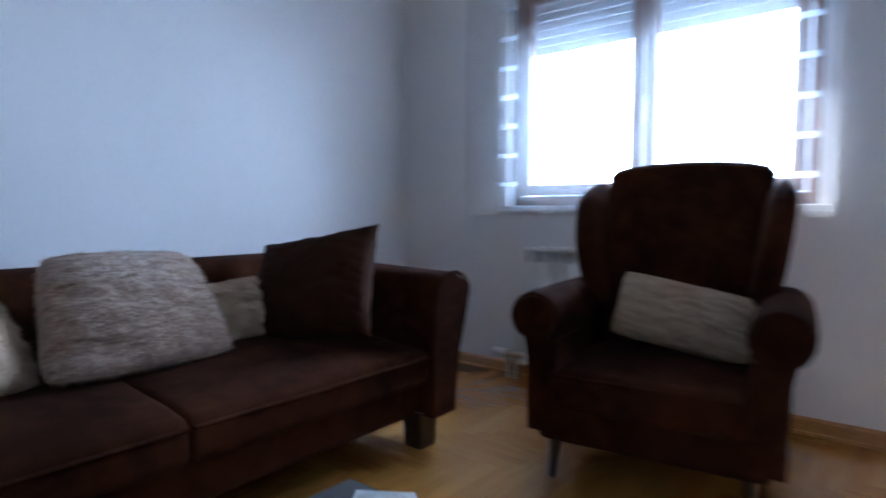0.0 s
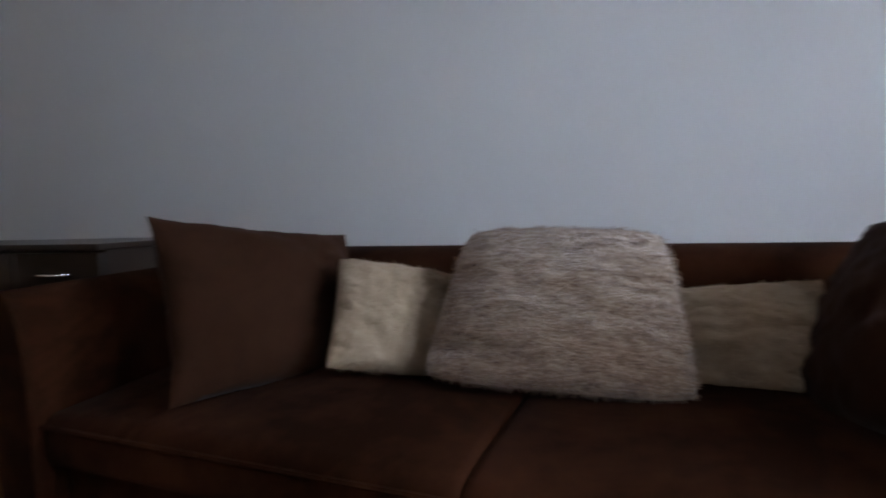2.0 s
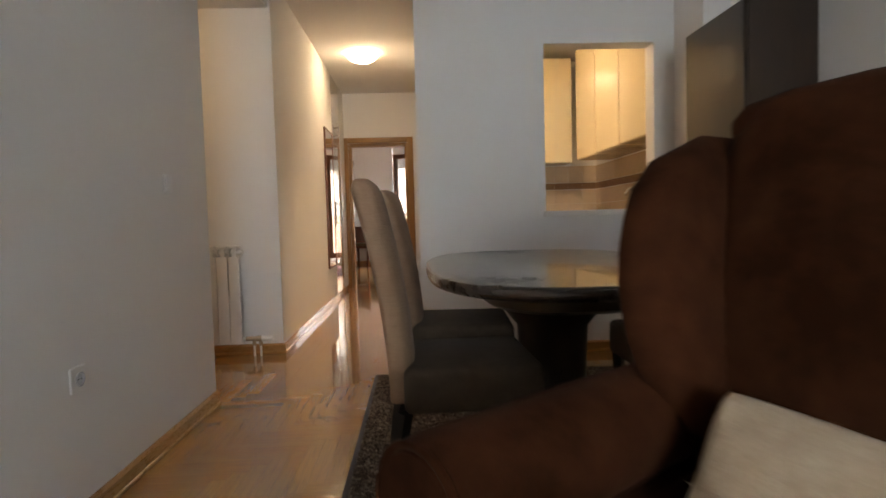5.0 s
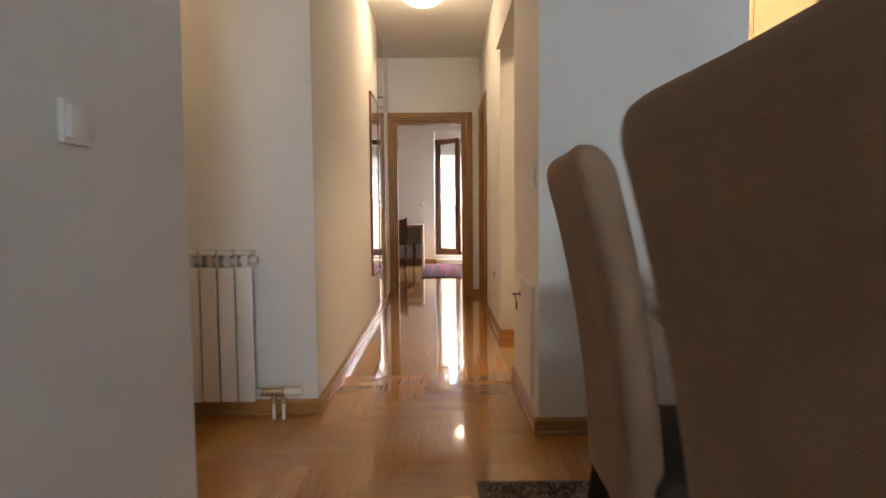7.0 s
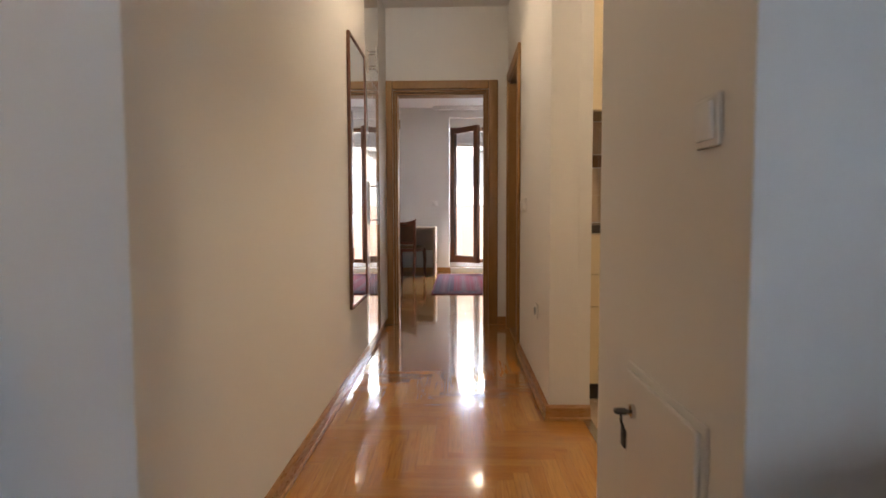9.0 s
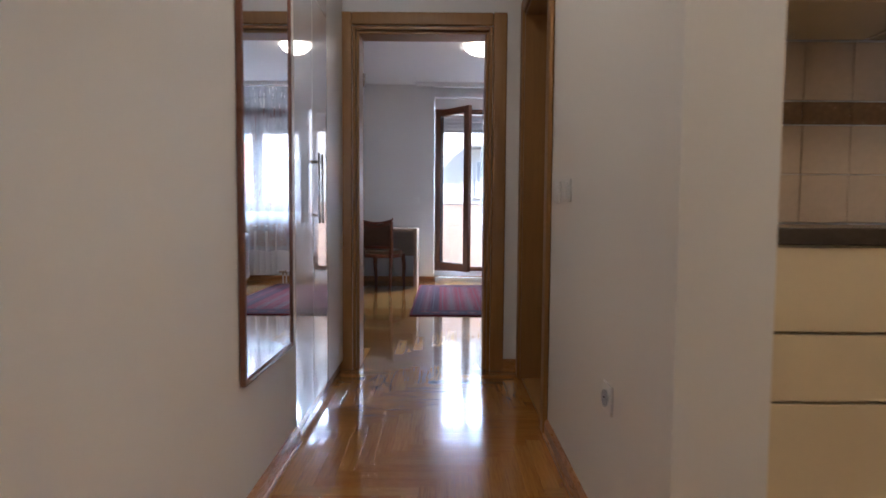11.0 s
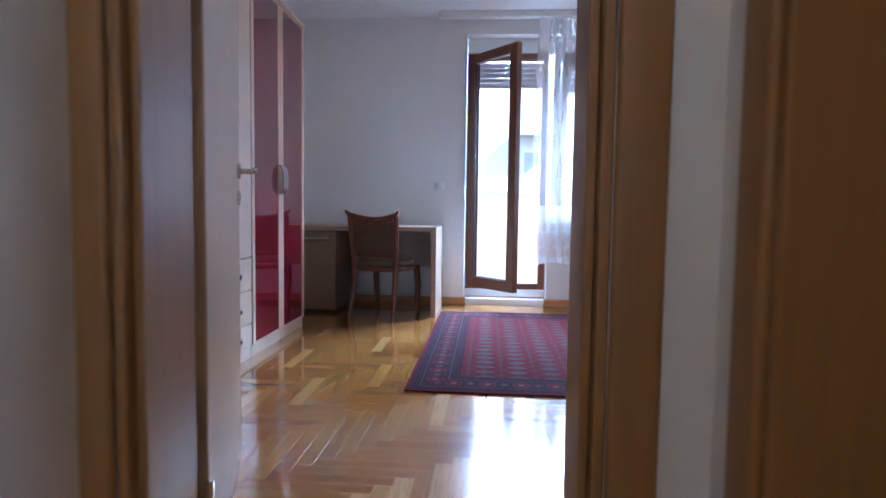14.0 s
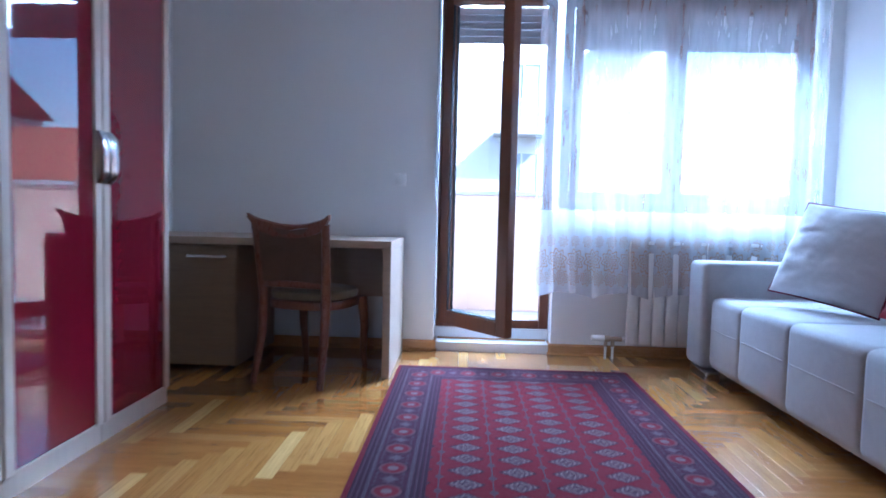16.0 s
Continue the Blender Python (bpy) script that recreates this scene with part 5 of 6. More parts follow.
for k, z, dy in ((0.55, 0.60, 0.02), (0.85, 0.68, 0.0), (1.0, 0.755, 0.0), (1.0, 0.785, 0.0), (0.97, 0.792, 0.0), (0.86, 0.788, 0.0), (0.78, 0.76, 0.0), (0.55, 0.66, 0.01), (0.2, 0.645, 0.02)):
    ring = []
    for i in range(40):
        a = 2 * math.pi * i / 40
        c, s = math.cos(a), math.sin(a)
        ring.append((0.33 * k * math.copysign(abs(c) ** 0.6, c), 0.285 + dy + (0.275 * k) * math.copysign(abs(s) ** (0.8 if s > 0 else 0.45), s), z))
    rings.append(ring)
loft(bm, rings)
part("bowl", bm, CERAM, wbn)
bm = bmesh.new()
lathe(bm, [(0.11, 0.006), (0.105, 0.05), (0.08, 0.2), (0.075, 0.45), (0.10, 0.63)], 24, (0, 0.17, 0))
part("pedestal", bm, CERAM, wbn)
bt2 = thing("tap", pose(-0.82, -8.41, 0.785), "chrome basin mixer tap with a short lever", "tap")
bm = bmesh.new()
rod(bm, (0, 0, 0), (0, 0.008, 0.085), 0.021, 0.018)
tube(bm, [(0, 0.0, 0.05), (0, 0.05, 0.068), (0, 0.105, 0.055)], 0.013, 10)
part("body", bm, CHROME, bt2)
bm = bmesh.new()
tube(bm, [(0, 0.0, 0.085), (0, 0.01, 0.105), (0, 0.07, 0.118)], [0.018, 0.016, 0.007], 10)
part("lever", bm, CHROME, bt2)
sh = thing("glass_shelf", pose(-0.90, -8.493, 1.10), "green-edged glass shelf on the bathroom wall", "shelf")
ob = boxpart("glass", sh, SHELFG, -0.22, 0.22, 0.004, 0.13, 0.0, 0.007, r=0.001)
for x in (-0.18, 0.18):
    boxpart("bracket", sh, CHROME, x - 0.012, x + 0.012, 0.0, 0.05, -0.014, -0.0005, r=0.003)
for x, y, h in ((-0.805, -8.42, 0.19), (-0.915, -8.41, 0.225)):
    r = thing("paper_roll", pose(x, y, 1.1075), "white embossed paper roll standing on the shelf", "paper roll")
    bm = bmesh.new()
    lathe(bm, [(0.054, 0.0), (0.056, 0.004), (0.056, h - 0.004), (0.053, h), (0.022, h), (0.020, h - 0.05)], 28)
    part("paper", bm, PAPER, r)
bmr = thing("bathroom_mirror", pose(-0.80, -8.493, 1.13), "bathroom mirror on the tiled wall above the shelf", "mirror")
boxpart("glass", bmr, MIRROR, -0.23, 0.27, 0.002, 0.008, 0.0, 0.75, r=0.0)
ml = thing("mirror_lamp", pose(-0.80, -8.493, 1.92), "lit white glass lamp above the bathroom mirror", "wall lamp")
boxpart("bracket", ml, CHROME, -0.05, 0.05, 0.001, 0.03, -0.02, 0.02, r=0.003)
bm = bmesh.new()
rod(bm, (-0.2, 0.055, 0), (0.2, 0.055, 0), 0.03, seg=18)
part("shade", bm, MLAMP, ml, "glowing white glass tube")
rl = thing("towel_rail", pose(-1.33, -8.493, 1.06), "thin chrome towel rail with hooks on the tiles", "towel rail")
bm = bmesh.new()
rod(bm, (-0.2, 0.04, 0.0), (0.2, 0.04, 0.0), 0.006)
for x in (-0.19, 0.19):
    rod(bm, (x, 0.0, 0.0), (x, 0.04, 0.0), 0.008)
part("bar", bm, CHROME, rl)
for k in range(3):
    bm = bmesh.new()
    tube(bm, [(-0.1 + 0.1 * k, 0.04, -0.005), (-0.1 + 0.1 * k, 0.045, -0.035), (-0.1 + 0.1 * k, 0.06, -0.035)], 0.004, 6)
    part("hook", bm, CHROME, rl)
bn = thing("bin", pose(-1.08, -8.02, 0.006), "blue plastic bin with a white lid on the bathroom floor", "bin")
bm = bmesh.new()
lathe(bm, [(0.11, 0.0), (0.145, 0.36), (0.15, 0.38)], 28)
part("bucket", bm, BLUEP, bn)
bm = bmesh.new()
lathe(bm, [(0.155, 0.375), (0.158, 0.40), (0.14, 0.43), (0.06, 0.455), (0.01, 0.458)], 28)
part("lid", bm, PLAST, bn, "white domed lid")
sd = thing("soap_dispenser", pose(-0.64, -7.995, 0.792), "clear soap bottle with yellow soap on the basin rim", "soap dispenser")
bm = bmesh.new()
lathe(bm, [(0.026, 0.0), (0.028, 0.01), (0.028, 0.085), (0.014, 0.10), (0.012, 0.112)], 20)
part("bottle", bm, pbr("yellow liquid soap", (0.62, 0.50, 0.08), 0.15, bump=0.0, coat=0.6), sd)
bm = bmesh.new()
rod(bm, (0, 0, 0.112), (0, 0, 0.145), 0.007)
tube(bm, [(0, 0, 0.145), (0, 0.012, 0.152), (0, 0.035, 0.148)], 0.006)
part("pump", bm, PLAST, sd)

# ---- bedroom ----
RUGX, RUGY = 0.66, 1.13
pr = thing("rug", pose(-0.315, -11.03, 0), "red patterned wool rug with a dark border on the parquet", "rug")
bm = bmesh.new()
box(bm, -RUGX, RUGX, -RUGY, RUGY, 0.001, 0.011, 0.003)
part("wool_field", bm, persian(RUGX, RUGY), pr)

# wardrobe: carcass units side by side along y, fronts towards -x
WX = 1.32


def arc_handle(parent, mat, z0, z1, y, x):
    bm = bmesh.new()
    rings = []
    for k in range(9):
        f = k / 8
        z = z0 + (z1 - z0) * f
        out = 0.006 + 0.026 * max(0.0, math.sin(math.pi * f)) ** 0.35
        rings.append([(x - out - 0.005, y - 0.019, z), (x - out - 0.007, y, z), (x - out - 0.005, y + 0.019, z), (x - out + 0.004, y + 0.019, z), (x - out + 0.004, y - 0.019, z)])
    loft(bm, rings)
    return part("handle", bm, mat, parent, "curved silver handle")


def wardrobe_unit(y0, y1, handle_low, label):
    """A red-fronted unit between y0 and y1."""
    t = thing("wardrobe", pose(WX, y0, 0), label, "wardrobe", "row of bedroom wardrobes")
    w = y1 - y0
    boxpart("body", t, OAKL, 0.022, 0.59, 0.001, w - 0.001, 0.07, 2.19, r=0.002)
    boxpart("plinth", t, OAKL, 0.012, 0.57, 0.002, w - 0.002, 0.0, 0.069, r=0.0)
    boxpart("cornice", t, OAKL, -0.012, 0.592, 0.0005, w - 0.0005, 2.191, 2.215, r=0.004)
    d = boxpart("door", t, REDG, 0.004, 0.0215, 0.045, w - 0.045, 0.085, 2.18, r=0.002)
    for a, b in ((0.003, 0.044), (w - 0.044, w - 0.003)):
        boxpart("edge_strip", d, ALU, -0.002, 0.0215, a, b, 0.075, 2.188, r=0.003)
    for a, b in ((0.075, 0.084), (2.181, 2.188)):
        boxpart("edge_strip", d, ALU, 0.0, 0.0215, 0.0445, w - 0.0445, a, b, r=0.001)
    arc_handle(d, CHROME, 0.975, 1.165, 0.024 if handle_low else w - 0.024, 0.0)
    return t


wardrobe_unit(-11.40, -10.92, False, "tall wardrobe with a glossy red door and pale edges")
wardrobe_unit(-10.92, -10.44, True, "tall wardrobe with a glossy red door and pale edges")
wardrobe_unit(-9.93, -9.45, False, "tall wardrobe with a glossy red door and pale edges")
wardrobe_unit(-9.45, -8.97, True, "tall wardrobe with a glossy red door and pale edges")
wc = thing("wardrobe", pose(WX, -10.44, 0), "tall pale oak wardrobe with three drawers below its door", "wardrobe", "row of bedroom wardrobes")
boxpart("body", wc, OAKL, 0.022, 0.59, 0.001, 0.509, 0.07, 2.19, r=0.002)
boxpart("plinth", wc, OAKL, 0.012, 0.57, 0.002, 0.508, 0.0, 0.069, r=0.0)
boxpart("cornice", wc, OAKL, -0.012, 0.592, 0.0005, 0.5095, 2.191, 2.215, r=0.004)
d = boxpart("door", wc, OAKL, 0.002, 0.0215, 0.004, 0.506, 0.60, 2.186, r=0.002)
arc_handle(d, CHROME, 0.98, 1.18, 0.47, 0.002)
for z0, z1 in ((0.075, 0.205), (0.21, 0.40), (0.405, 0.592)):
    dr = boxpart("drawer_front", wc, OAKL, 0.002, 0.0215, 0.004, 0.506, z0, z1, r=0.002)
    bm = bmesh.new()
    rings = []
    for k in range(9):
        f = k / 8
        y = 0.175 + 0.17 * f
        out = 0.006 + 0.026 * math.sin(math.pi * f) ** 0.6
        zc = (z0 + z1) / 2
        rings.append([(0.002 - out - 0.004, y, zc - 0.012), (0.002 - out - 0.007, y, zc), (0.002 - out - 0.004, y, zc + 0.012), (0.002 - out + 0.004, y, zc + 0.012), (0.002 - out + 0.004, y, zc - 0.012)])
    loft(bm, rings)
    part("handle", bm, CHROME, dr, "curved silver handle")

# desk
dk = thing("desk", pose(0.37, -12.575, 0), "grey-oak veneer desk with a side cupboard", "desk")
boxpart("desktop", dk, DESKW, 0.0, 1.54, 0.0, 0.68, 0.705, 0.745, r=0.002)
boxpart("side_panel", dk, DESKW, 0.0, 0.042, 0.002, 0.678, 0.0, 0.7045, r=0.002)
boxpart("side_panel", dk, DESKW, 1.50, 1.538, 0.002, 0.678, 0.0, 0.7045, r=0.002)
boxpart("back_panel", dk, DESKW, 0.0425, 0.849, 0.05, 0.068, 0.36, 0.7045, r=0.002)
cb = boxpart("cupboard", dk, DESKD, 0.85, 1.499, 0.01, 0.63, 0.03, 0.7045, r=0.002)
cd = boxpart("cupboard_door", dk, DESKD, 0.852, 1.497, 0.631, 0.65, 0.035, 0.695, r=0.002)
bm = bmesh.new()
box(bm, 0.90, 1.12, 0.651, 0.668, 0.63, 0.645, 0.003)
part("handle", bm, CHROME, cd, "flat silver strip handle")


def desk_chair(m):
    """A cherry-wood side chair: curved crest with out-turned ears, padded back, round seat, sabre legs."""
    t = thing("side_chair", m, "cherry-wood side chair with a padded back at the desk", "chair")
    bm = bmesh.new()
    rings = []
    for k in range(17):
        f = k / 16 * 2 - 1
        x = 0.235 * f
        sag = 0.055 * f * f + 0.02 * max(0, abs(f) - 0.8) / 0.2
        hh = 0.038 - 0.024 * max(0, abs(f) - 0.7) / 0.3
        y = 0.275 - 0.035 * (1 - f * f)
        z = 0.795 + sag
        rings.append([(x, y - 0.012, z - hh), (x, y + 0.012, z - hh), (x, y + 0.014, z + hh * 0.6), (x, y, z + hh * 0.8), (x, y - 0.014, z + hh * 0.6)])
    loft(bm, rings)
    part("crest_rail", bm, CHAIRW, t)
    for s in (-1, 1):
        bm = bmesh.new()
        tube(bm, [(s * 0.205, 0.26, 0.83), (s * 0.195, 0.235, 0.65), (s * 0.185, 0.21, 0.46), (s * 0.185, 0.225, 0.25), (s * 0.195, 0.28, 0.0)], [0.021, 0.022, 0.026, 0.024, 0.017], 10)
        part("back_post", bm, CHAIRW, t)
        bm = bmesh.new()
        tube(bm, [(s * 0.19, -0.19, 0.42), (s * 0.20, -0.21, 0.25), (s * 0.19, -0.215, 0.1), (s * 0.195, -0.235, 0.0)], [0.030, 0.026, 0.020, 0.015], 10)
        part("front_leg", bm, CHAIRW, t)
    bm = bmesh.new()
    box(bm, -0.185, 0.185, 0.208, 0.232, 0.50, 0.535, 0.006)
    part("lower_rail", bm, CHAIRW, t)
    bm = bmesh.new()
    rings = []
    for k in range(9):
        f = k / 8
        z = 0.53 + 0.265 * f
        yb = 0.222 + 0.03 * f
        wv = 0.175 + 0.012 * f
        rings.append([(x * wv, yb - (0.016 if k not in (0, 8) else 0.006) + 0.02 * (1 - abs(x)) - 0.02, z + (0.05 * x * x if k > 5 else 0)) for x in (-1, -0.5, 0, 0.5, 1)] + [(x * wv, yb + 0.014 - 0.012 * (1 - abs(x)), z + (0.05 * x * x if k > 5 else 0)) for x in (1, 0.5, 0, -0.5, -1)])
    loft(bm, rings)
    part("back_pad", bm, CHAIRP, t)
    for nm, mat, z0, z1, k in (("seat_frame", CHAIRW, 0.385, 0.435, 1.0), ("seat_pad", SEATB, 0.4355, 0.48, 0.97)):
        bm = bmesh.new()
        rings = []
        for zz, q in ((z0, 0.98), ((z0 + z1) / 2, 1.0), (z1 - 0.008, 0.97), (z1, 0.88)):
            rings.append([(0.225 * k * q * math.copysign(abs(math.cos(2 * math.pi * i / 36)) ** 0.75, math.cos(2 * math.pi * i / 36)), 0.0 + 0.225 * k * q * math.copysign(abs(math.sin(2 * math.pi * i / 36)) ** 0.75, math.sin(2 * math.pi * i / 36)), zz) for i in range(36)])
        loft(bm, rings)
        part(nm, bm, mat, t)
    return t


desk_chair(pose(0.793, -11.966, 0, 0, 0, -16))

# light sofa
s2f = thing("sofa", pose(-1.40, -11.17, 0), "off-white microfibre sofa with stitched seat blocks by the window", "sofa")
boxpart("base", s2f, SOFAW, -0.94, -0.02, -0.93, 0.93, 0.07, 0.30, r=0.02, seg=3)
ys = [-0.93, -0.57, -0.14, 0.33, 0.80, 0.93]
for a, b in zip(ys[:-1], ys[1:]):
    bm = bmesh.new()
    box(bm, -0.72, 0.0, max(-0.93, a - 0.02), min(0.93, b + 0.02), 0.075, 0.475, 0.045, 5)
    sc = part("seat_block", bm, SOFAW, s2f)
    for z in (0.30,):
        bm = bmesh.new()
        tube(bm, [(0.0012, a + 0.03, z), (0.0012, b - 0.03, z)], 0.0022, 6)
        part("seam", bm, SOFAW, sc)
boxpart("backrest", s2f, SOFAW, -0.945, -0.70, -0.93, 0.93, 0.30, 0.80, r=0.05, seg=4)
for y0, y1 in ((-1.16, -0.932), (0.932, 1.16)):
    boxpart("arm", s2f, SOFAW, -0.945, 0.035, y0, y1, 0.06, 0.665, r=0.035, seg=4)
for x in (-0.86, 0.0):
    for y in (-1.0, 1.0):
        boxpart("foot", s2f, CHROME, x - 0.05, x + 0.03, y - 0.10, y + 0.14, 0.0, 0.0595, r=0.01, label="metal skid foot")


def piped(m, w, h, t, mat, label, seed):
    th = thing("cushion", m, label, "cushion")
    bm = bmesh.new()
    pillow(bm, w, h, t, ear=0.04, wrinkle=0.005, seed=seed)
    part("cover", bm, mat, th)
    bm = bmesh.new()
    pts = []
    for k in range(80):
        f = k / 20
        e, q = int(f), (f % 1) * 2 - 1
        u, v = ((q, -1), (1, q), (-q, 1), (-1, -q))[e]
        pts.append((u * w / 2 * (1 - 0.04 * (1 - v * v) * abs(u) ** 3), 0.0, h / 2 + v * h / 2 * (1 - 0.04 * (1 - u * u) * abs(v) ** 3)))
    tube(bm, pts + pts[:1], 0.006, 6)
    part("piping", bm, PIPING, th, "burgundy piping")
    return th


piped(pose(-1.71, -11.62, 0.515, -24, 7, 118), 0.52, 0.50, 0.19, CUSHW, "white cushion with burgundy piping on the light sofa", 41)
cushion("cushion", pose(-1.80, -11.12, 0.48, -30, 6, 95), 0.42, 0.40, 0.16, REDC, "plain red cushion lying on the light sofa", 0.05, 0.01, 43)

bc = thing("sheer_curtain", Matrix(), "long white sheer curtain with an embroidered hem at the window", "curtain")
bm = bmesh.new()
drape(bm, -0.48, -2.19, 0.395, 2.60, -12.47, 0.016, 11, 0.035, 0.0, 0.035)
part("voile", bm, sheer("white embroidered voile", 0.71, 0.42), bc)
boxpart("curtain_rail", bc, PLAST, -2.34, 0.42, -12.51, -12.43, 2.605, 2.659, r=0.004, label="white ceiling curtain rail")

# ---- outside ----
bm = bmesh.new()
box(bm, -400, 400, -400, 400, -9.4, -9.0)
setting("ground", bm, ASPH, "grey street and ground far below the flat")
bm = bmesh.new()
box(bm, -3.2, 1.6, -14.10, -12.93, -0.12, 0.06)
setting("balcony_floor", bm, TILEX, "grey tiled balcony floor")
bm = bmesh.new()
box(bm, -3.2, 1.6, -14.10, -13.95, 0.061, 1.08, 0.004)
box(bm, 1.45, 1.6, -13.949, -12.93, 0.061, 2.6, 0.004)
setting("balcony_parapet", bm, PEACH, "peach rendered balcony parapet wall")
bm = bmesh.new()
box(bm, -3.2, 1.6, -14.13, -13.92, 1.081, 1.12, 0.006)
setting("parapet_coping", bm, CONC, "pale coping on the balcony parapet")


def house(m, w, d, h, storeys, mat, label, roof=True, flat_back=False):
    """A block of flats: storeys of framed windows with sills, some with railed balconies, under a tiled roof."""
    t = thing("apartment_building", m, label, "building")
    bm = bmesh.new()
    box(bm, -w / 2, w / 2, -d, 0, -9, h)
    part("wall", bm, mat, t, smooth=False)
    n = int(w / 3.4)
    for s in range(storeys):
        zf = -8.2 + 3.0 * s
        for k in range(n):
            x = -w / 2 + (k + 0.5) * w / n
            tall = (k + s) % 4 == 1
            z0, z1 = (zf + (0.1 if tall else 0.9), zf + 2.3)
            if z1 > h - 0.3:
                continue
            win = boxpart("window", t, DARKIN, x - 0.55, x + 0.55, 0.0, 0.03, z0, z1, r=0.0)
            for a, b, c, e in ((x - 0.6, x - 0.54, z0 - 0.05, z1 + 0.05), (x + 0.54, x + 0.6, z0 - 0.05, z1 + 0.05), (x - 0.03, x + 0.03, z0, z1), (x - 0.539, x + 0.539, z1, z1 + 0.05)):
                boxpart("frame", win, SATINW, a, b, 0.001, 0.06, c, e, r=0.0)
            boxpart("sill", win, CONC, x - 0.66, x + 0.66, 0.001, 0.12, z0 - 0.11, z0 - 0.055, r=0.0)
            if tall:
                bal = boxpart("balcony", t, CONC, x - 1.0, x + 1.0, 0.001, 0.9, zf - 0.15, zf - 0.02, r=0.0)
                bm = bmesh.new()
                for q in range(17):
                    rod(bm, (x - 0.97 + q * 0.121, 0.86, zf - 0.02), (x - 0.97 + q * 0.121, 0.86, zf + 0.95), 0.012, seg=6)
                rod(bm, (x - 1.0, 0.86, zf + 0.97), (x + 1.0, 0.86, zf + 0.97), 0.025, seg=6)
                part("railing", bm, SATINW, bal)
    if roof:
        bm = bmesh.new()
        loft(bm, [[(-w / 2 - 0.5, 0.5, h), (-w / 2 - 0.5, -d - 0.5, h), (-w / 2 - 0.5, -d / 2, h + d * 0.3)], [(w / 2 + 0.5, 0.5, h), (w / 2 + 0.5, -d - 0.5, h), (w / 2 + 0.5, -d / 2, h + d * 0.3)]])
        rf = part("roof", bm, TERRA, t, "terracotta tiled roof", smooth=False)
        for x in (-w * 0.25, w * 0.2):
            boxpart("chimney", rf, BRICK, x - 0.4, x + 0.4, -d * 0.45, -d * 0.3, h + d * 0.12, h + d * 0.36, r=0.0)
    return t


house(pose(1.5, -29, 0), 17, 9, 14.5, 7, FACADE, "pale cream apartment block with a terracotta roof across the street")
house(pose(-15.5, -31, 0), 16, 9, 1.9, 3, BRICK, "red brick house with a terracotta roof across the street")
house(pose(-33, -36, 0), 16, 10, 6.5, 5, FACADE, "tall pale apartment block down the street")
# unseen, added to block the sun from the living-room window
house(pose(0, 24, 0, 0, 0, 180), 44, 9, 17, 8, FACADE, "long tall unseen block added to keep the sun out of the living room")

# ---- parquet blocks ----
BL, BW = 0.42, 0.06
ROOMS = [(-2.30, 0.71, -3.92, 3.17), (0.60, 2.2, -4.19, -3.06), (-0.41, 0.67, -8.31, -3.90), (-0.60, -0.38, -5.79, -4.59), (0.64, 0.72, -8.0, -6.96), (-2.37, 1.93, -12.73, -8.29)]
NEAR = [(-0.32, 1.30, -11.3, -8.35), (-0.38, 0.64, -8.3, -6.6)]


def inside(x, y, rooms):
    return any(a < x < b and c < y < d for a, b, c, d in rooms)


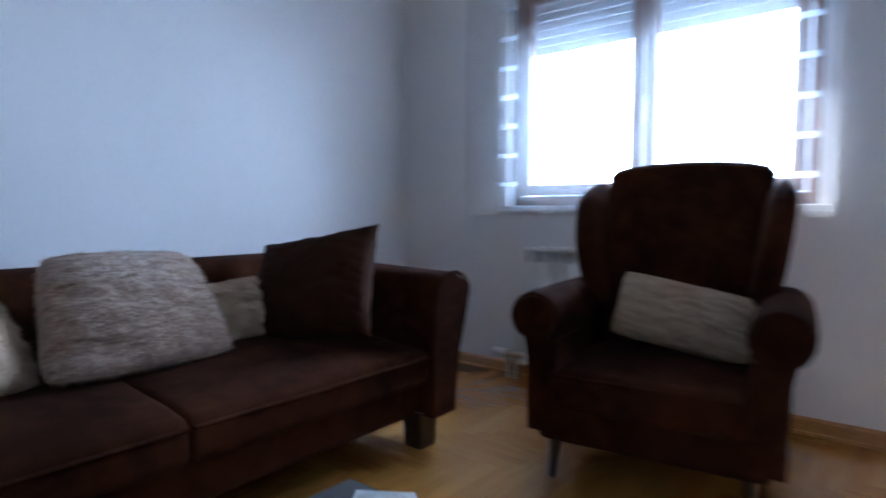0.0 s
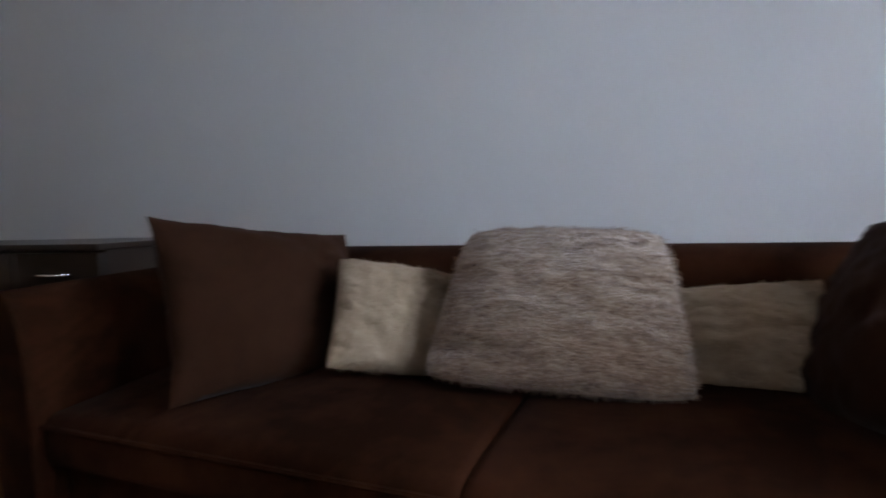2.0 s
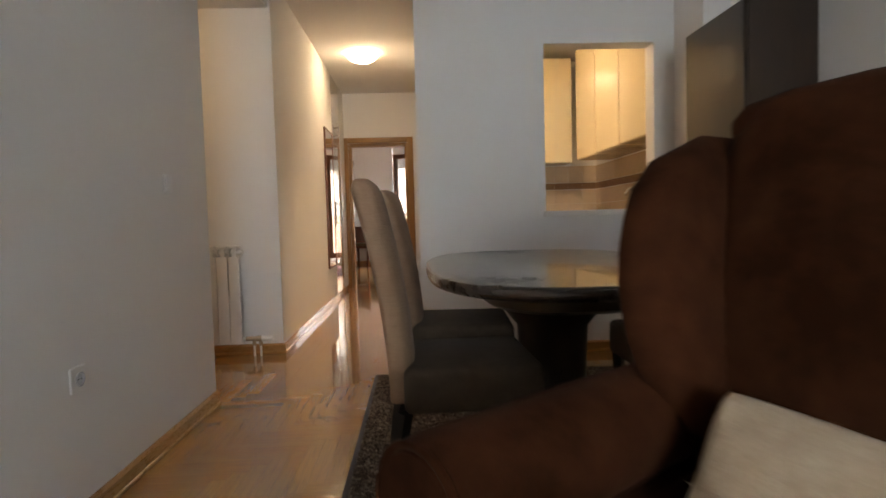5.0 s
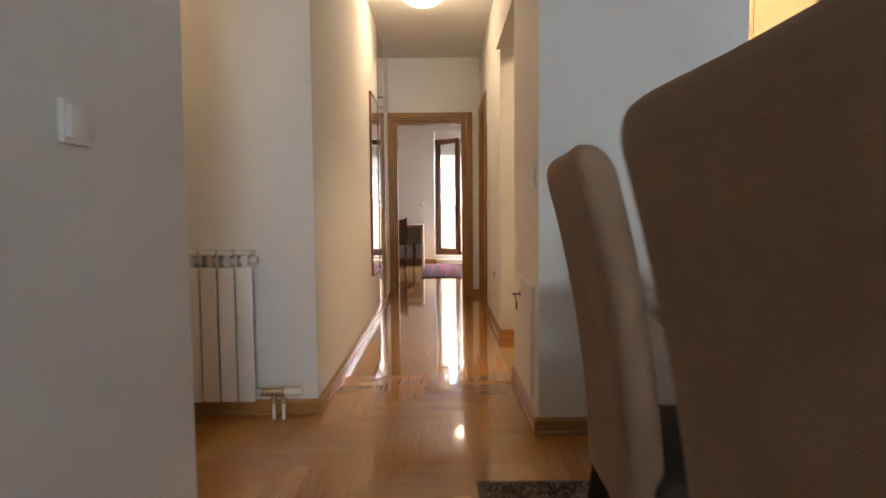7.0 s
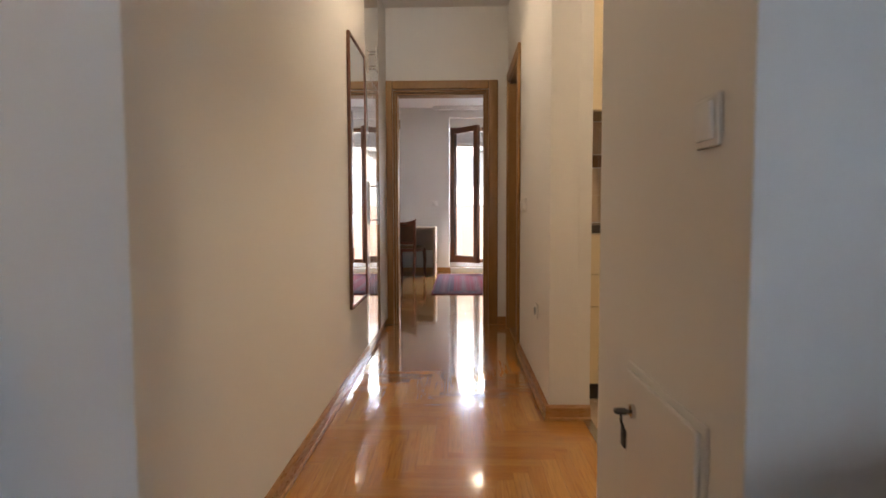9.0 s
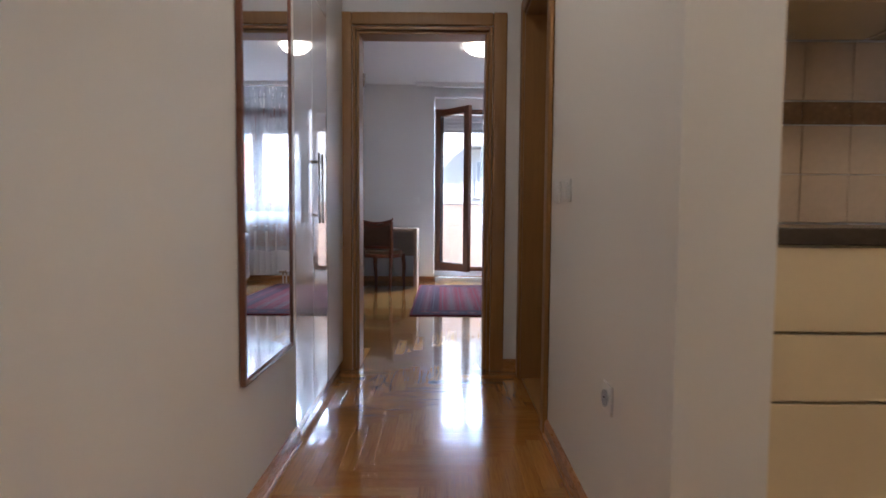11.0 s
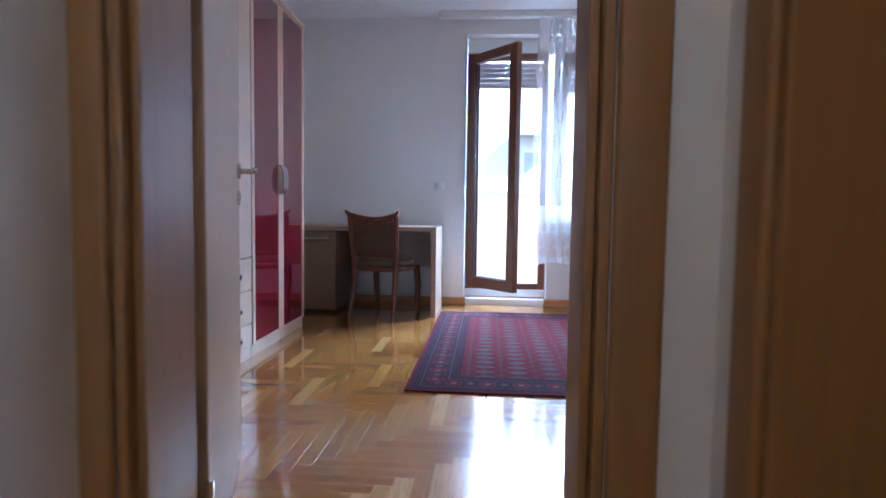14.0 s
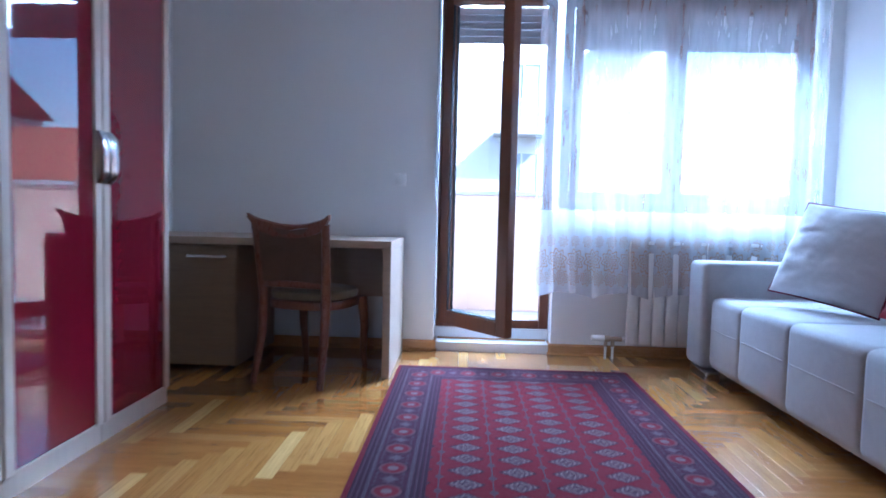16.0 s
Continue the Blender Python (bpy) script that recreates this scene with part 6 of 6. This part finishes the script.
def block_mesh(name, blocks):
    """Flat blocks with softened edges; u runs along each block's grain."""
    verts, faces, uvs = [], [], []
    for cx, cy, ang, tilt in blocks:
        ca, sa = math.cos(ang), math.sin(ang)
        base = len(verts)
        for ins, z in ((0.0002, -0.006), (0.0002, -0.00015), (0.0005, 0.0)):
            for u, v in ((-1, -1), (1, -1), (1, 1), (-1, 1)):
                lx, ly = u * (BL / 2 - ins), v * (BW / 2 - ins)
                verts.append((cx + lx * ca - ly * sa, cy + lx * sa + ly * ca, z + (tilt[0] * u + tilt[1] * v if z == 0.0 else 0)))
        quads = [[base + r * 4 + k, base + r * 4 + (k + 1) % 4, base + r * 4 + 4 + (k + 1) % 4, base + r * 4 + 4 + k] for r in (0, 1) for k in range(4)] + [[base + 8, base + 9, base + 10, base + 11]]
        faces += quads
        for q in quads:
            for i in q:
                u, v = ((-1, -1), (1, -1), (1, 1), (-1, 1))[(i - base) % 4]
                uvs += [u * BL / 2 + cx * 3.1, v * BW / 2 + cy * 1.7]
    me = bpy.data.meshes.new(name)
    me.from_pydata(verts, [], faces)
    lay = me.uv_layers.new(name="UVMap")
    lay.data.foreach_set("uv", uvs)
    for mat in (PARQ_LIT, PARQ_SHADE, PARQH_LIT, PARQH_SHADE):
        me.materials.append(mat)
    for k, (cx, cy, ang, tilt) in enumerate(blocks):
        if len(blocks) > 1:
            for q in range(9):
                # blocks laid along x take the darker tones, their shade painted in
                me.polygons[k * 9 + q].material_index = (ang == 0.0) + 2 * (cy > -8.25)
    return me


rest, near = [], []
for i in range(-218, 62):
    for j in range(-8, 21):
        # herringbone square to the walls
        for which in (0, 1):
            u = i * BW + j * 2 * BL
            wx, wy = (u + BL / 2, i * BW + BW / 2) if which == 0 else (u + BL + BW / 2, i * BW + BW - BL / 2)
            hx, hy = (BL / 2, BW / 2) if which == 0 else (BW / 2, BL / 2)
            if not any(a - hx < wx < b + hx and c - hy < wy < d + hy for a, b, c, d in ROOMS):
                continue
            ang = 0.0 if which == 0 else math.pi / 2
            tilt = (random.uniform(-0.00004, 0.00004), random.uniform(-0.000012, 0.000012))
            (near if inside(wx, wy, NEAR) and len(near) < 300 else rest).append((wx, wy, ang, tilt))
field = finish("parquet", bmesh.new(), PARQ_LIT, False)
field.data = block_mesh("parquet", rest)
field.parent = FLOOR
tagged(field, "lacquered oak parquet blocks laid in herringbone", kind="stuff")
protos = {}
for index in range(4):
    protos[index] = [block_mesh("parquet_block", [(0, 0, 0, (random.uniform(-0.00004, 0.00004), random.uniform(-0.000012, 0.000012)))]) for _ in range(12)]
    for me in protos[index]:
        for f in me.polygons:
            f.material_index = index
for k, (wx, wy, ang, tilt) in enumerate(near):
    # same painted sheen: the darker copy for blocks along x
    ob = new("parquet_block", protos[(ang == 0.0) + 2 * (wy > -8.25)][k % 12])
    ob.matrix_world = Matrix.Translation((wx, wy, 0)) @ Matrix.Rotation(ang, 4, "Z")
    ob.parent = FLOOR
